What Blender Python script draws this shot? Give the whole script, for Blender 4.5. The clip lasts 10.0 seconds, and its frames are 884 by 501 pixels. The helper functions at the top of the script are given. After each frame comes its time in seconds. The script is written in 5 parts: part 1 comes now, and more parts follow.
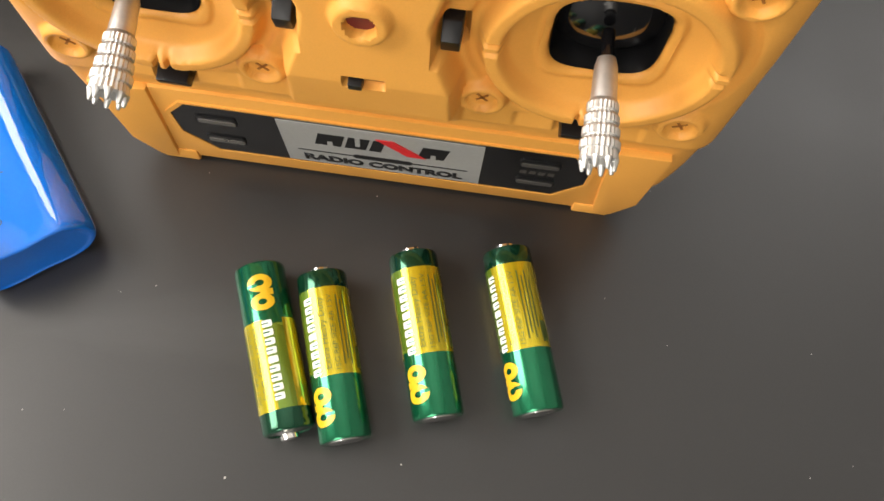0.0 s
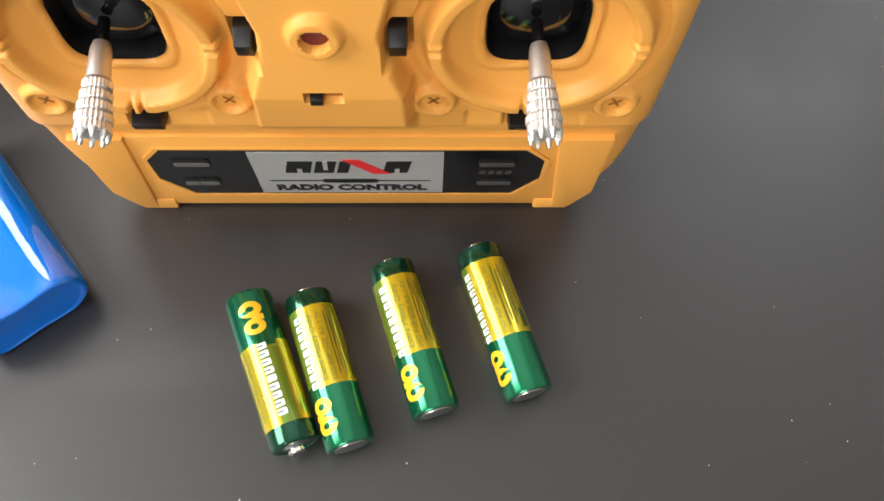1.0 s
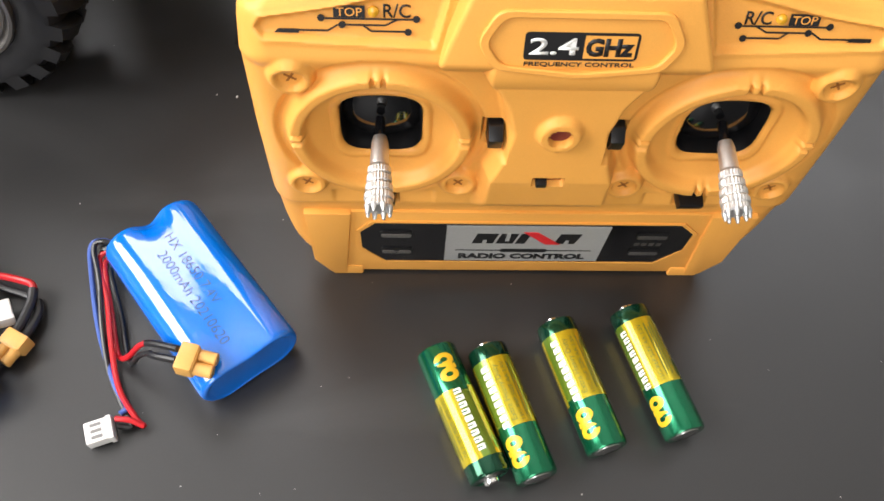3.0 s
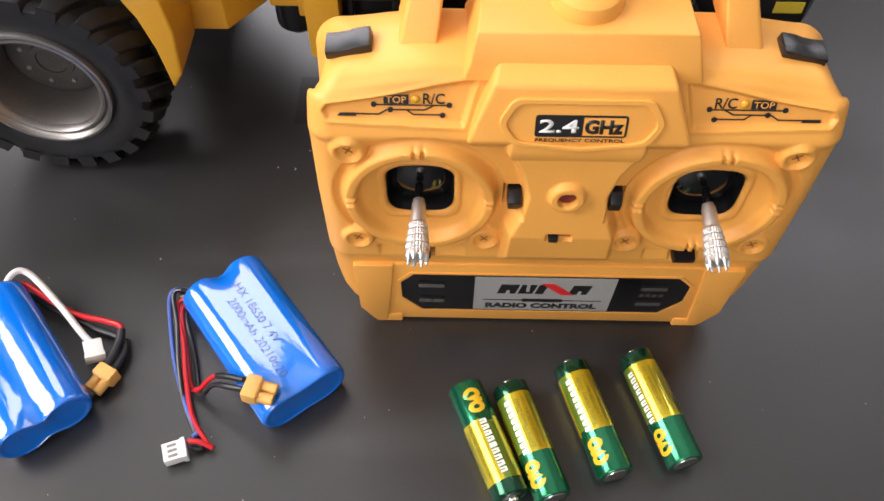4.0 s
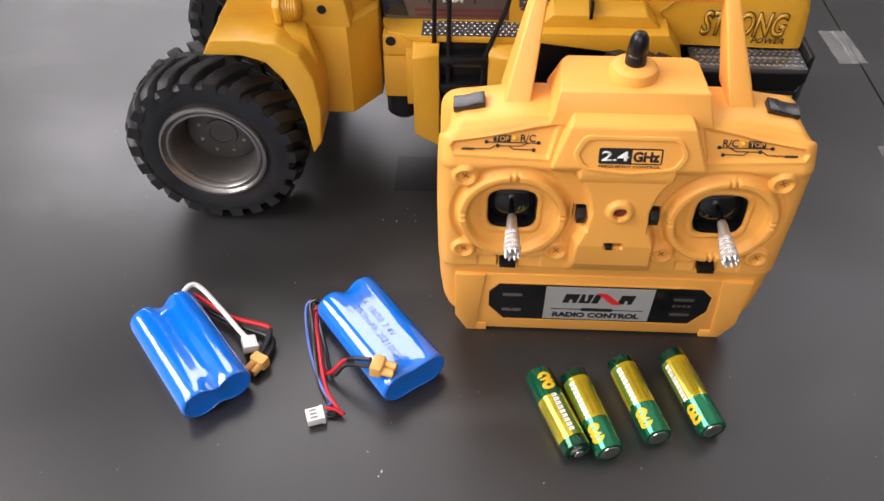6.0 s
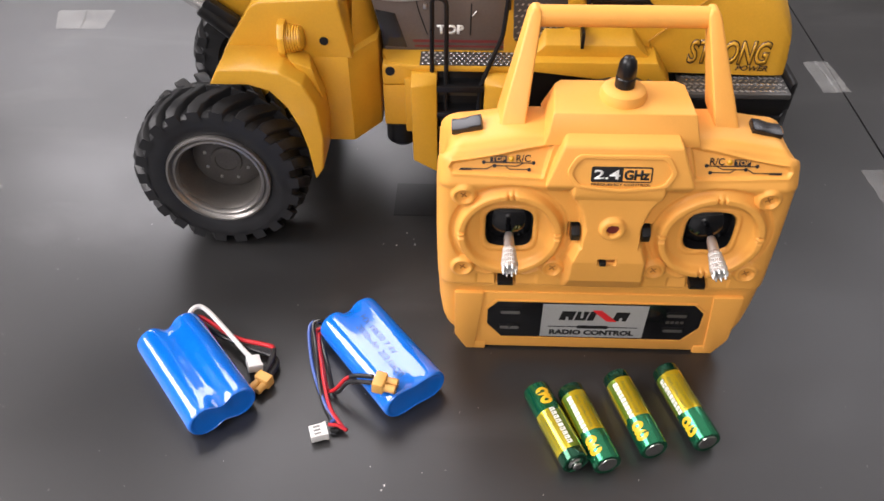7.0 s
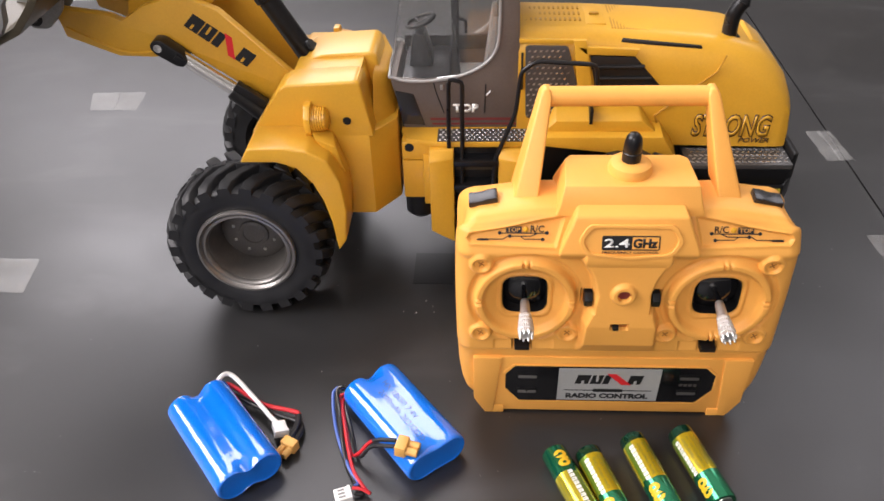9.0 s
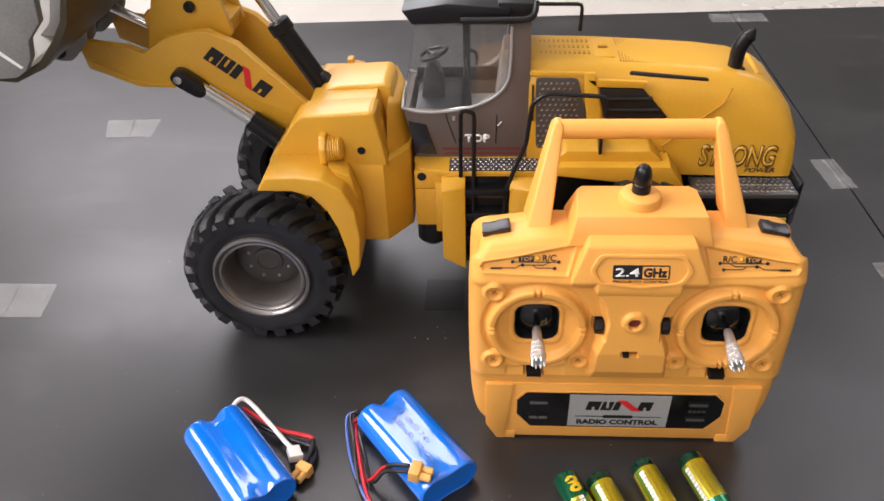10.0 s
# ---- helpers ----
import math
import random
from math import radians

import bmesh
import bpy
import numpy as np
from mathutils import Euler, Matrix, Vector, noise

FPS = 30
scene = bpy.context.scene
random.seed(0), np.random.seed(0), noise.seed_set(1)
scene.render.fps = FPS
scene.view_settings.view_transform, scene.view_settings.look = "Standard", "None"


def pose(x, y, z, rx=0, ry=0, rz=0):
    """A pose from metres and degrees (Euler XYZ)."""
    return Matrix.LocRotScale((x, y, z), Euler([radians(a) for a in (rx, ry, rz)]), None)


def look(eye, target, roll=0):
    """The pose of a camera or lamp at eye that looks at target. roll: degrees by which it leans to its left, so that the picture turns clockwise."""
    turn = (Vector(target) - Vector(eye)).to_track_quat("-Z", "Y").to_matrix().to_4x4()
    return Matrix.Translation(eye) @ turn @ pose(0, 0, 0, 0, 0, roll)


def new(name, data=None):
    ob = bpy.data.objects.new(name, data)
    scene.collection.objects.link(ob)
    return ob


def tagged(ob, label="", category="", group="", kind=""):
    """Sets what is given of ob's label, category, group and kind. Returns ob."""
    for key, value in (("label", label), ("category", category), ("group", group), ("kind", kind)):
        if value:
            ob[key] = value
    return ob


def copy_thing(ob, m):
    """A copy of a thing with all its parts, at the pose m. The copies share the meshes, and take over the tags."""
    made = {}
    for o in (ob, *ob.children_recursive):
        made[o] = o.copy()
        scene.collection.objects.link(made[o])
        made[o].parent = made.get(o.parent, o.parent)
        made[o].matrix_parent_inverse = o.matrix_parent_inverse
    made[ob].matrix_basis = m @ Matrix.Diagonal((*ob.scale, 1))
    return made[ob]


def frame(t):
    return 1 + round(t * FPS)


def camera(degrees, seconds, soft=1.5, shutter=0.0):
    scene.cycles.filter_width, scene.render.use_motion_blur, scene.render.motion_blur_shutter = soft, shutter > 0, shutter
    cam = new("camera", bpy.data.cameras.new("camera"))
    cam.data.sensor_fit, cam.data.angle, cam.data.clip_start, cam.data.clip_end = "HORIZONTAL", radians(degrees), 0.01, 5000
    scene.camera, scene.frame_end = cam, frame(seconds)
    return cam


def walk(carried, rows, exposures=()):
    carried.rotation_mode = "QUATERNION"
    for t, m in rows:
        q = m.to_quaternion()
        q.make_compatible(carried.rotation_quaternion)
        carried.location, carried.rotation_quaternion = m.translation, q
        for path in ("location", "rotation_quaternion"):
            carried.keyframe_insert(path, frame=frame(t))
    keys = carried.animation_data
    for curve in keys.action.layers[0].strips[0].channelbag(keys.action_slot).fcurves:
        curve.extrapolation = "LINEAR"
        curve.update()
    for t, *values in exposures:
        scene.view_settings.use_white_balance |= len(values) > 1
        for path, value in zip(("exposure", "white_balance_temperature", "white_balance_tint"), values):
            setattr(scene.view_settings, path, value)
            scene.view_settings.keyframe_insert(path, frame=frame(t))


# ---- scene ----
cam = camera(57.4, 10.0, soft=1.6)
PATH = [
    (0, (0.02170, -0.10228, 0.23166), (0.02000, -0.00055, -0.05056), 6.95),
    (0.5, (0.02333, -0.11519, 0.23732), (0.04346, 0.00358, -0.03744), 8.82),
    (1, (0.02308, -0.12338, 0.23861), (0.02891, 0.00025, -0.03467), 2.35),
    (1.5, (0.00822, -0.12844, 0.24131), (0.01134, -0.00054, -0.03004), 2.24),
    (2, (-0.02768, -0.13543, 0.25393), (-0.02872, -0.00171, -0.01462), 1.22),
    (2.5, (-0.04891, -0.13912, 0.25702), (-0.04198, -0.00086, -0.00914), 3.29),
    (2.7, (-0.04499, -0.14049, 0.26148), (-0.03292, 0.00162, -0.00245), 4.71),
    (3.8, (-0.03747, -0.17218, 0.30231), (-0.03527, -0.00269, 0.05479), 1.31),
    (4, (-0.03907, -0.17830, 0.30595), (-0.04137, -0.00512, 0.06099), 0.36),
    (4.5, (-0.04721, -0.20280, 0.32111), (-0.05537, -0.02093, 0.08266), -0.74),
    (5, (-0.05750, -0.23019, 0.33109), (-0.06945, -0.03860, 0.10055), -1.09),
    (5.5, (-0.06533, -0.26516, 0.34751), (-0.07688, -0.06211, 0.12697), -0.48),
    (7, (-0.06813, -0.30493, 0.35185), (-0.07844, -0.08306, 0.15019), -0.61),
    (7.5, (-0.06834, -0.31072, 0.35513), (-0.07881, -0.08516, 0.15763), -0.70),
    (8, (-0.06733, -0.31443, 0.35868), (-0.07852, -0.08384, 0.16710), -0.95),
    (8.5, (-0.06673, -0.31808, 0.36292), (-0.07923, -0.08285, 0.17715), -1.39),
    (9, (-0.06922, -0.32020, 0.36480), (-0.08549, -0.08242, 0.18260), -2.04),
    (9.5, (-0.07124, -0.32198, 0.36772), (-0.08790, -0.08174, 0.18881), -1.99),
    (10, (-0.07410, -0.32583, 0.37298), (-0.09170, -0.08318, 0.19745), -2.04),
]
walk(cam, [(t, look(eye, target, roll)) for t, eye, target, roll in PATH],
     exposures=((0.0, 0.16, 6900, 10), (0.7, 0.34, 6500, 10), (2.5, 0.32, 6500, 10), (4.2, -0.03, 6500, 16), (7.0, 0.02, 6500, 17), (9.5, 0.05, 6500, 18), (10.0, -0.05, 6500, 18)))

# ---- world and light ----
world = bpy.data.worlds.new("sky_world")
scene.world = world
world.use_nodes = True
wn = world.node_tree.nodes
sky = wn.new("ShaderNodeTexSky")
sky.sky_type, sky.sun_disc = "NISHITA", False
sky.sun_elevation, sky.sun_rotation = radians(48), radians(-60)
world.node_tree.links.new(sky.outputs[0], wn["Background"].inputs[0])
wn["Background"].inputs[1].default_value = 0.12


def window_light(name, eye, target, wide, high, watts, colour):
    data = bpy.data.lights.new(name, "AREA")
    data.shape, data.size, data.size_y = "RECTANGLE", wide, high
    data.energy, data.color = watts, colour
    ob = new(name, data)
    ob.matrix_world = look(eye, target)
    return ob


window_light("window_light_west", (-1.97, -0.30, 1.65), (0.6, -0.05, 0.5), 2.00, 1.50, 106, (1.0, 0.97, 0.93))
window_light("window_light_north", (-0.90, 1.69, 2.05), (-0.90, -0.6, 2.05), 1.28, 2.54, 64, (1.0, 0.985, 0.965))
# added fill that brightens the right of the mat; no known window there
window_light("fill_light_north_east", (1.50, 1.69, 2.40), (1.50, -0.6, 2.2), 1.30, 1.80, 26, (1.0, 0.985, 0.965))
# unseen fill from behind the camera, added to light the front faces
window_light("fill_light_south", (-0.60, -2.17, 1.60), (-0.20, 0.6, 0.7), 1.30, 1.45, 33, (1.0, 0.97, 0.93))

# ---- materials ----
MATS = {}


def material(name, colour, rough=0.5, metal=0.0, vary=0.08, grain=900.0, bump=0.05, blotch=25.0, coat=0.0, spec=0.5,
             dist=0.0004, tint=None, rough_vary=0.08):
    """A surface with broad blotches, fine grain and a little relief, at real size."""
    if name in MATS:
        return MATS[name]
    m = bpy.data.materials.new(name)
    m.use_nodes = True
    nt = m.node_tree
    n, l = nt.nodes, nt.links
    b = n["Principled BSDF"]
    b.inputs["Metallic"].default_value = metal
    b.inputs["Specular IOR Level"].default_value = spec
    b.inputs["Coat Weight"].default_value = coat
    b.inputs["Coat Roughness"].default_value = 0.08
    co = n.new("ShaderNodeTexCoord")
    big, small = n.new("ShaderNodeTexNoise"), n.new("ShaderNodeTexNoise")
    big.inputs["Scale"].default_value, big.inputs["Detail"].default_value = blotch, 5
    small.inputs["Scale"].default_value, small.inputs["Detail"].default_value = grain, 3
    l.new(co.outputs["Object"], big.inputs["Vector"])
    l.new(co.outputs["Object"], small.inputs["Vector"])
    mixn = n.new("ShaderNodeMath")
    mixn.operation = "MULTIPLY_ADD"
    mixn.inputs[1].default_value = 0.35
    l.new(small.outputs["Fac"], mixn.inputs[0])
    half = n.new("ShaderNodeMath")
    half.operation = "MULTIPLY"
    half.inputs[1].default_value = 0.65
    l.new(big.outputs["Fac"], half.inputs[0])
    l.new(half.outputs[0], mixn.inputs[2])
    ramp = n.new("ShaderNodeValToRGB")
    low = tint or [c * (1 - 1.6 * vary) for c in colour]
    high = [min(1, c * (1 + 1.2 * vary)) for c in colour]
    ramp.color_ramp.elements[0].position, ramp.color_ramp.elements[1].position = 0.32, 0.68
    ramp.color_ramp.elements[0].color, ramp.color_ramp.elements[1].color = (*low, 1), (*high, 1)
    l.new(mixn.outputs[0], ramp.inputs[0])
    l.new(ramp.outputs[0], b.inputs["Base Color"])
    rr = n.new("ShaderNodeMapRange")
    rr.inputs["From Min"].default_value, rr.inputs["From Max"].default_value = 0.3, 0.7
    rr.inputs["To Min"].default_value, rr.inputs["To Max"].default_value = max(0.02, rough - rough_vary), min(1, rough + rough_vary)
    l.new(big.outputs["Fac"], rr.inputs[0])
    l.new(rr.outputs[0], b.inputs["Roughness"])
    if bump:
        bu = n.new("ShaderNodeBump")
        bu.inputs["Strength"].default_value, bu.inputs["Distance"].default_value = bump, dist
        l.new(small.outputs["Fac"], bu.inputs["Height"])
        l.new(bu.outputs[0], b.inputs["Normal"])
    MATS[name] = m
    return m


YEL = material("moulded_yellow_plastic", (0.83, 0.385, 0.075), 0.46, bump=0.10, grain=2600, vary=0.05, dist=0.0002, spec=0.4)
LYEL = material("painted_yellow_plastic", (0.66, 0.345, 0.026), 0.36, bump=0.03, grain=700, vary=0.05, coat=0.08, rough_vary=0.06)
# darker copy of the loader yellow: shade of seams, vents and ribs in colour
LYEL2 = material("shaded_yellow_plastic", (0.46, 0.22, 0.012), 0.4, bump=0.05, vary=0.06)
BLACK = material("black_plastic", (0.008, 0.008, 0.009), 0.34, spec=0.35, bump=0.06, vary=0.15)
SATIN = material("satin_black_button", (0.012, 0.012, 0.014), 0.30, bump=0.03, vary=0.12)
GLOSS = material("glossy_black_panel", (0.006, 0.006, 0.007), 0.08, bump=0.0, vary=0.1, coat=0.6, rough_vary=0.03)
RUBBER = material("tyre_rubber", (0.018, 0.0185, 0.020), 0.46, spec=0.35, bump=0.12, grain=1400, vary=0.22, blotch=60, tint=(0.013, 0.013, 0.014))
GUN = material("gunmetal_wheel", (0.34, 0.325, 0.31), 0.40, metal=0.9, vary=0.15, bump=0.05)
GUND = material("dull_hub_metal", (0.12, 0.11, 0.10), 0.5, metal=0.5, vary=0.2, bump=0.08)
CHROME = material("bright_metal", (0.78, 0.77, 0.75), 0.17, metal=1.0, vary=0.05, bump=0.02)
ALU = material("knurled_aluminium", (0.74, 0.73, 0.71), 0.48, metal=1.0, vary=0.08, bump=0.05)
STEEL = material("dull_steel", (0.50, 0.48, 0.45), 0.32, metal=0.9, vary=0.12, bump=0.06)
BUCKET = material("grey_bucket_paint", (0.24, 0.24, 0.23), 0.48, metal=0.1, vary=0.18, bump=0.08)
BUCKIN = material("dark_brown_bucket", (0.085, 0.07, 0.045), 0.45, metal=0.3, vary=0.2, bump=0.08)
BROWN = material("brown_grey_cab_plastic", (0.105, 0.082, 0.070), 0.42, vary=0.10, bump=0.05)
DARKP = material("dark_grille_plastic", (0.012, 0.011, 0.011), 0.45, spec=0.35, vary=0.2)
SMOKE = material("dark_side_glass", (0.012, 0.010, 0.010), 0.15, bump=0.0, coat=0.4)
TREAD = material("tread_plate_metal", (0.075, 0.072, 0.070), 0.40, metal=0.3, vary=0.15)
STUD = material("tread_stud_metal", (0.55, 0.54, 0.53), 0.28, metal=0.8, vary=0.1)
GREEN = material("green_metal_sleeve", (0.010, 0.190, 0.085), 0.15, metal=0.75, vary=0.08, bump=0.015, coat=0.5, grain=400)
GREEND = material("dark_green_sleeve", (0.008, 0.080, 0.040), 0.15, metal=0.75, vary=0.08, bump=0.015, coat=0.5)
LABY = material("yellow_cell_label", (0.62, 0.50, 0.022), 0.17, metal=0.6, vary=0.08, bump=0.015, coat=0.5)
LABO = material("orange_yellow_print", (0.74, 0.44, 0.02), 0.3, vary=0.04, bump=0.0)
PRINTW = material("white_print", (0.80, 0.81, 0.78), 0.4, vary=0.04, bump=0.0)
PRINTK = material("black_print", (0.010, 0.010, 0.011), 0.45, vary=0.1, bump=0.0)
PRINTB = material("brown_print", (0.045, 0.020, 0.010), 0.45, vary=0.1, bump=0.0)
PRINTR = material("red_print", (0.70, 0.025, 0.03), 0.35, vary=0.05, bump=0.0)
PRINTD = material("dark_red_print", (0.16, 0.022, 0.022), 0.4, vary=0.05, bump=0.0)
PRINTN = material("navy_print", (0.03, 0.06, 0.13), 0.4, vary=0.1, bump=0.0)
PRINTG = material("dark_green_print", (0.055, 0.085, 0.012), 0.4, vary=0.1, bump=0.0)
PLATE = material("silver_label_foil", (0.50, 0.50, 0.485), 0.38, metal=0.35, vary=0.06, bump=0.02)
WHITEP = material("white_nylon", (0.74, 0.73, 0.71), 0.42, vary=0.05, bump=0.03)
XT = material("amber_nylon", (0.70, 0.38, 0.10), 0.4, vary=0.07, bump=0.03)
BRASS = material("brass_contact", (0.55, 0.36, 0.12), 0.3, metal=1.0, vary=0.1, bump=0.02)
WRED = material("red_silicone", (0.52, 0.012, 0.018), 0.33, vary=0.08, bump=0.02)
WBLK = material("black_silicone", (0.012, 0.012, 0.013), 0.33, vary=0.1, bump=0.02)
WBLU = material("blue_silicone", (0.06, 0.12, 0.42), 0.35, vary=0.08, bump=0.02)
WWHT = material("white_silicone", (0.72, 0.71, 0.69), 0.35, vary=0.05, bump=0.02)
LAMPG = material("amber_lens", (0.70, 0.36, 0.02), 0.2, vary=0.05, bump=0.0, coat=0.5)
SKIN = material("grey_seat_plastic", (0.20, 0.19, 0.18), 0.5, vary=0.15)
WALLP = material("grey_wall_paint", (0.25, 0.243, 0.23), 0.75, vary=0.04, bump=0.1, blotch=3, grain=200)
CEILP = material("white_ceiling_paint", (0.76, 0.75, 0.73), 0.8, vary=0.03, bump=0.1, blotch=3, grain=200)
# case orange darkened: shade of screw crosses and switch slot put into colour
SLOTP = material("shaded_orange_slot", (0.38, 0.13, 0.02), 0.6, vary=0.1, bump=0.0)
# grey put in for the shade inside the white plug's slots
SLOTG = material("shaded_nylon_slot", (0.20, 0.195, 0.19), 0.6, vary=0.1, bump=0.0)
TRIMG = material("grey_window_trim", (0.30, 0.29, 0.28), 0.4, vary=0.1, bump=0.02)
WARN = material("yellow_sticker", (0.50, 0.38, 0.03), 0.4, vary=0.1, bump=0.0)
FLOORT = material("cream_floor_tile", (0.56, 0.53, 0.48), 0.25, vary=0.05, bump=0.02, blotch=6)
CRUMB = material("pale_crumbs", (0.55, 0.53, 0.50), 0.8, vary=0.2, bump=0.0)


def shrink_film():
    """Glossy blue shrink tubing with shallow wrinkles."""
    m = material("blue_shrink_film", (0.0, 0.165, 0.74), 0.06, vary=0.06, bump=0.0, coat=0.8, rough_vary=0.03, spec=0.5)
    n, l = m.node_tree.nodes, m.node_tree.links
    co, a = n.new("ShaderNodeTexCoord"), n.new("ShaderNodeTexNoise")
    mp = n.new("ShaderNodeMapping")
    mp.inputs["Scale"].default_value = (45, 120, 70)
    a.inputs["Scale"].default_value, a.inputs["Detail"].default_value = 1.0, 3
    l.new(co.outputs["Object"], mp.inputs[0])
    l.new(mp.outputs[0], a.inputs["Vector"])
    bu = n.new("ShaderNodeBump")
    bu.inputs["Strength"].default_value, bu.inputs["Distance"].default_value = 0.11, 0.0013
    l.new(a.outputs["Fac"], bu.inputs["Height"])
    b = n["Principled BSDF"]
    l.new(bu.outputs[0], b.inputs["Normal"])
    l.new(bu.outputs[0], b.inputs["Coat Normal"])
    b.inputs["Coat IOR"].default_value = 1.75
    return m


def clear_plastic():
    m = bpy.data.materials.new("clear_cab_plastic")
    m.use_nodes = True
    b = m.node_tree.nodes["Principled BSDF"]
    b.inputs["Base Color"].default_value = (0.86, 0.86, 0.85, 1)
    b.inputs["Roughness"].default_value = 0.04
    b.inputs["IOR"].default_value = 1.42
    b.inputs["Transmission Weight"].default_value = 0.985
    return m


def mat_vinyl():
    """Satin black vinyl with dust, smears and fine scratches."""
    m = material("black_vinyl", (0.0160, 0.0159, 0.0164), 0.39, spec=0.68, vary=0.12, bump=0.06, grain=1500, blotch=7, rough_vary=0.07)
    n, l = m.node_tree.nodes, m.node_tree.links
    b = n["Principled BSDF"]
    co = n.new("ShaderNodeTexCoord")
    mp = n.new("ShaderNodeMapping")
    mp.inputs["Scale"].default_value = (6, 14, 1)
    mp.inputs["Rotation"].default_value = (0, 0, 0.5)
    a = n.new("ShaderNodeTexNoise")
    a.inputs["Scale"].default_value, a.inputs["Detail"].default_value, a.inputs["Distortion"].default_value = 1.0, 6, 0.6
    l.new(co.outputs["Object"], mp.inputs[0])
    l.new(mp.outputs[0], a.inputs["Vector"])
    r = n.new("ShaderNodeValToRGB")
    r.color_ramp.elements[0].position, r.color_ramp.elements[1].position = 0.56, 0.80
    r.color_ramp.elements[0].color, r.color_ramp.elements[1].color = (0, 0, 0, 1), (0.30, 0.30, 0.30, 1)
    l.new(a.outputs["Fac"], r.inputs[0])
    old = b.inputs["Base Color"].links[0].from_socket
    mx = n.new("ShaderNodeMix")
    mx.data_type = "RGBA"
    mx.inputs[7].default_value = (0.10, 0.10, 0.10, 1)
    l.new(r.outputs[0], mx.inputs[0])
    l.new(old, mx.inputs[6])
    l.new(mx.outputs[2], b.inputs["Base Color"])
    return m


def tape_film():
    m = material("cloudy_clear_tape", (0.34, 0.34, 0.33), 0.32, vary=0.25, bump=0.2, grain=300, blotch=40, dist=0.0006)
    m.node_tree.nodes["Principled BSDF"].inputs["Alpha"].default_value = 0.42
    return m


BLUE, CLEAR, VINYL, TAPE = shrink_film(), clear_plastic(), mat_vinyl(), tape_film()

# ---- mesh helpers: lengths in decimetres, turned into metres in part() ----
U = 0.1
HOME = {}


def thing(name, x, y, z, label, category, group="", turn=0.0):
    """An empty at the base of a thing; its parts are given in world decimetres, or in its own frame where it is turned."""
    ob = new(name)
    ob.matrix_world = pose(x * U, y * U, z * U, 0, 0, turn)
    ob.empty_display_size = 0.02
    HOME[ob.name] = Vector((x, y, z)) if not turn else None
    return tagged(ob, label, category, group)


def part(name, bm, mat, parent=None, label="", smooth=35, local=False):
    """Links a bmesh as one mesh under a thing or a part."""
    off = None
    if parent is not None and not local:
        off = HOME.get(parent.name)
    if off is not None:
        bmesh.ops.translate(bm, verts=bm.verts, vec=-off)
    bmesh.ops.scale(bm, verts=bm.verts, vec=(U, U, U))
    bmesh.ops.recalc_face_normals(bm, faces=bm.faces)
    me = bpy.data.meshes.new(name)
    bm.to_mesh(me)
    bm.free()
    me.materials.append(mat)
    if smooth:
        me.shade_smooth()
        me.set_sharp_from_angle(angle=radians(smooth))
    ob = new(name, me)
    if parent is not None:
        ob.parent = parent
        HOME[ob.name] = off
    if label:
        ob["label"] = label
    return ob


def soften(bm, size, seg=2, angle=25):
    if size:
        bm.normal_update()
        edges = [e for e in bm.edges if len(e.link_faces) == 2 and e.calc_face_angle(0) > radians(angle)]
        bmesh.ops.bevel(bm, geom=edges, offset=size, segments=seg, affect="EDGES", clamp_overlap=True, profile=0.6)
    return bm


def block(a, b, bevel=0.01, seg=2):
    bm = bmesh.new()
    bmesh.ops.create_cube(bm, size=1)
    for v in bm.verts:
        v.co = [(a[i] + b[i]) / 2 + v.co[i] * (b[i] - a[i]) for i in range(3)]
    return soften(bm, bevel, seg)


def hull(points, bevel=0.01, seg=2):
    bm = bmesh.new()
    vs = [bm.verts.new(p) for p in points]
    got = bmesh.ops.convex_hull(bm, input=vs)
    bmesh.ops.delete(bm, geom=[v for v in bm.verts if not v.link_faces], context="VERTS")
    bmesh.ops.dissolve_limit(bm, angle_limit=radians(1), verts=bm.verts, edges=bm.edges)
    return soften(bm, bevel, seg)


def prism(poly, a, b, bevel=0.01, axis="y", seg=2):
    """A polygon in the other two axes, pushed along one axis from a to b."""
    put = {"y": lambda p, d: (p[0], d, p[1]), "z": lambda p, d: (p[0], p[1], d), "x": lambda p, d: (d, p[0], p[1])}[axis]
    bm = bmesh.new()
    lo, hi = [bm.verts.new(put(p, a)) for p in poly], [bm.verts.new(put(p, b)) for p in poly]
    bm.faces.new(lo), bm.faces.new(hi[::-1])
    for i in range(len(poly)):
        j = (i + 1) % len(poly)
        bm.faces.new((lo[i], hi[i], hi[j], lo[j]))
    bmesh.ops.recalc_face_normals(bm, faces=bm.faces)
    return soften(bm, bevel, seg)


def lathe(profile, at, axis, seg=32, caps=True):
    """Turns (radius, height) pairs about an axis through a point."""
    rot = Vector(axis).to_track_quat("Z", "Y").to_matrix()
    bm, rings = bmesh.new(), []
    for r, h in profile:
        ring = []
        for k in range(seg):
            q = 2 * math.pi * k / seg
            ring.append(bm.verts.new(Vector(at) + rot @ Vector((max(r, 1e-4) * math.cos(q), max(r, 1e-4) * math.sin(q), h))))
        rings.append(ring)
    for a, b in zip(rings, rings[1:]):
        for k in range(seg):
            j = (k + 1) % seg
            bm.faces.new((a[k], a[j], b[j], b[k]))
    if caps:
        bm.faces.new(rings[0][::-1]), bm.faces.new(rings[-1])
    return bm


def rod(a, b, r, r2=None, seg=20, edge=0.15):
    a, b = Vector(a), Vector(b)
    h, r2 = (b - a).length, r if r2 is None else r2
    e, e2 = r * edge, r2 * edge
    return lathe([(r - e, 0), (r, e), (r2, h - e2), (r2 - e2, h)], a, b - a, seg)


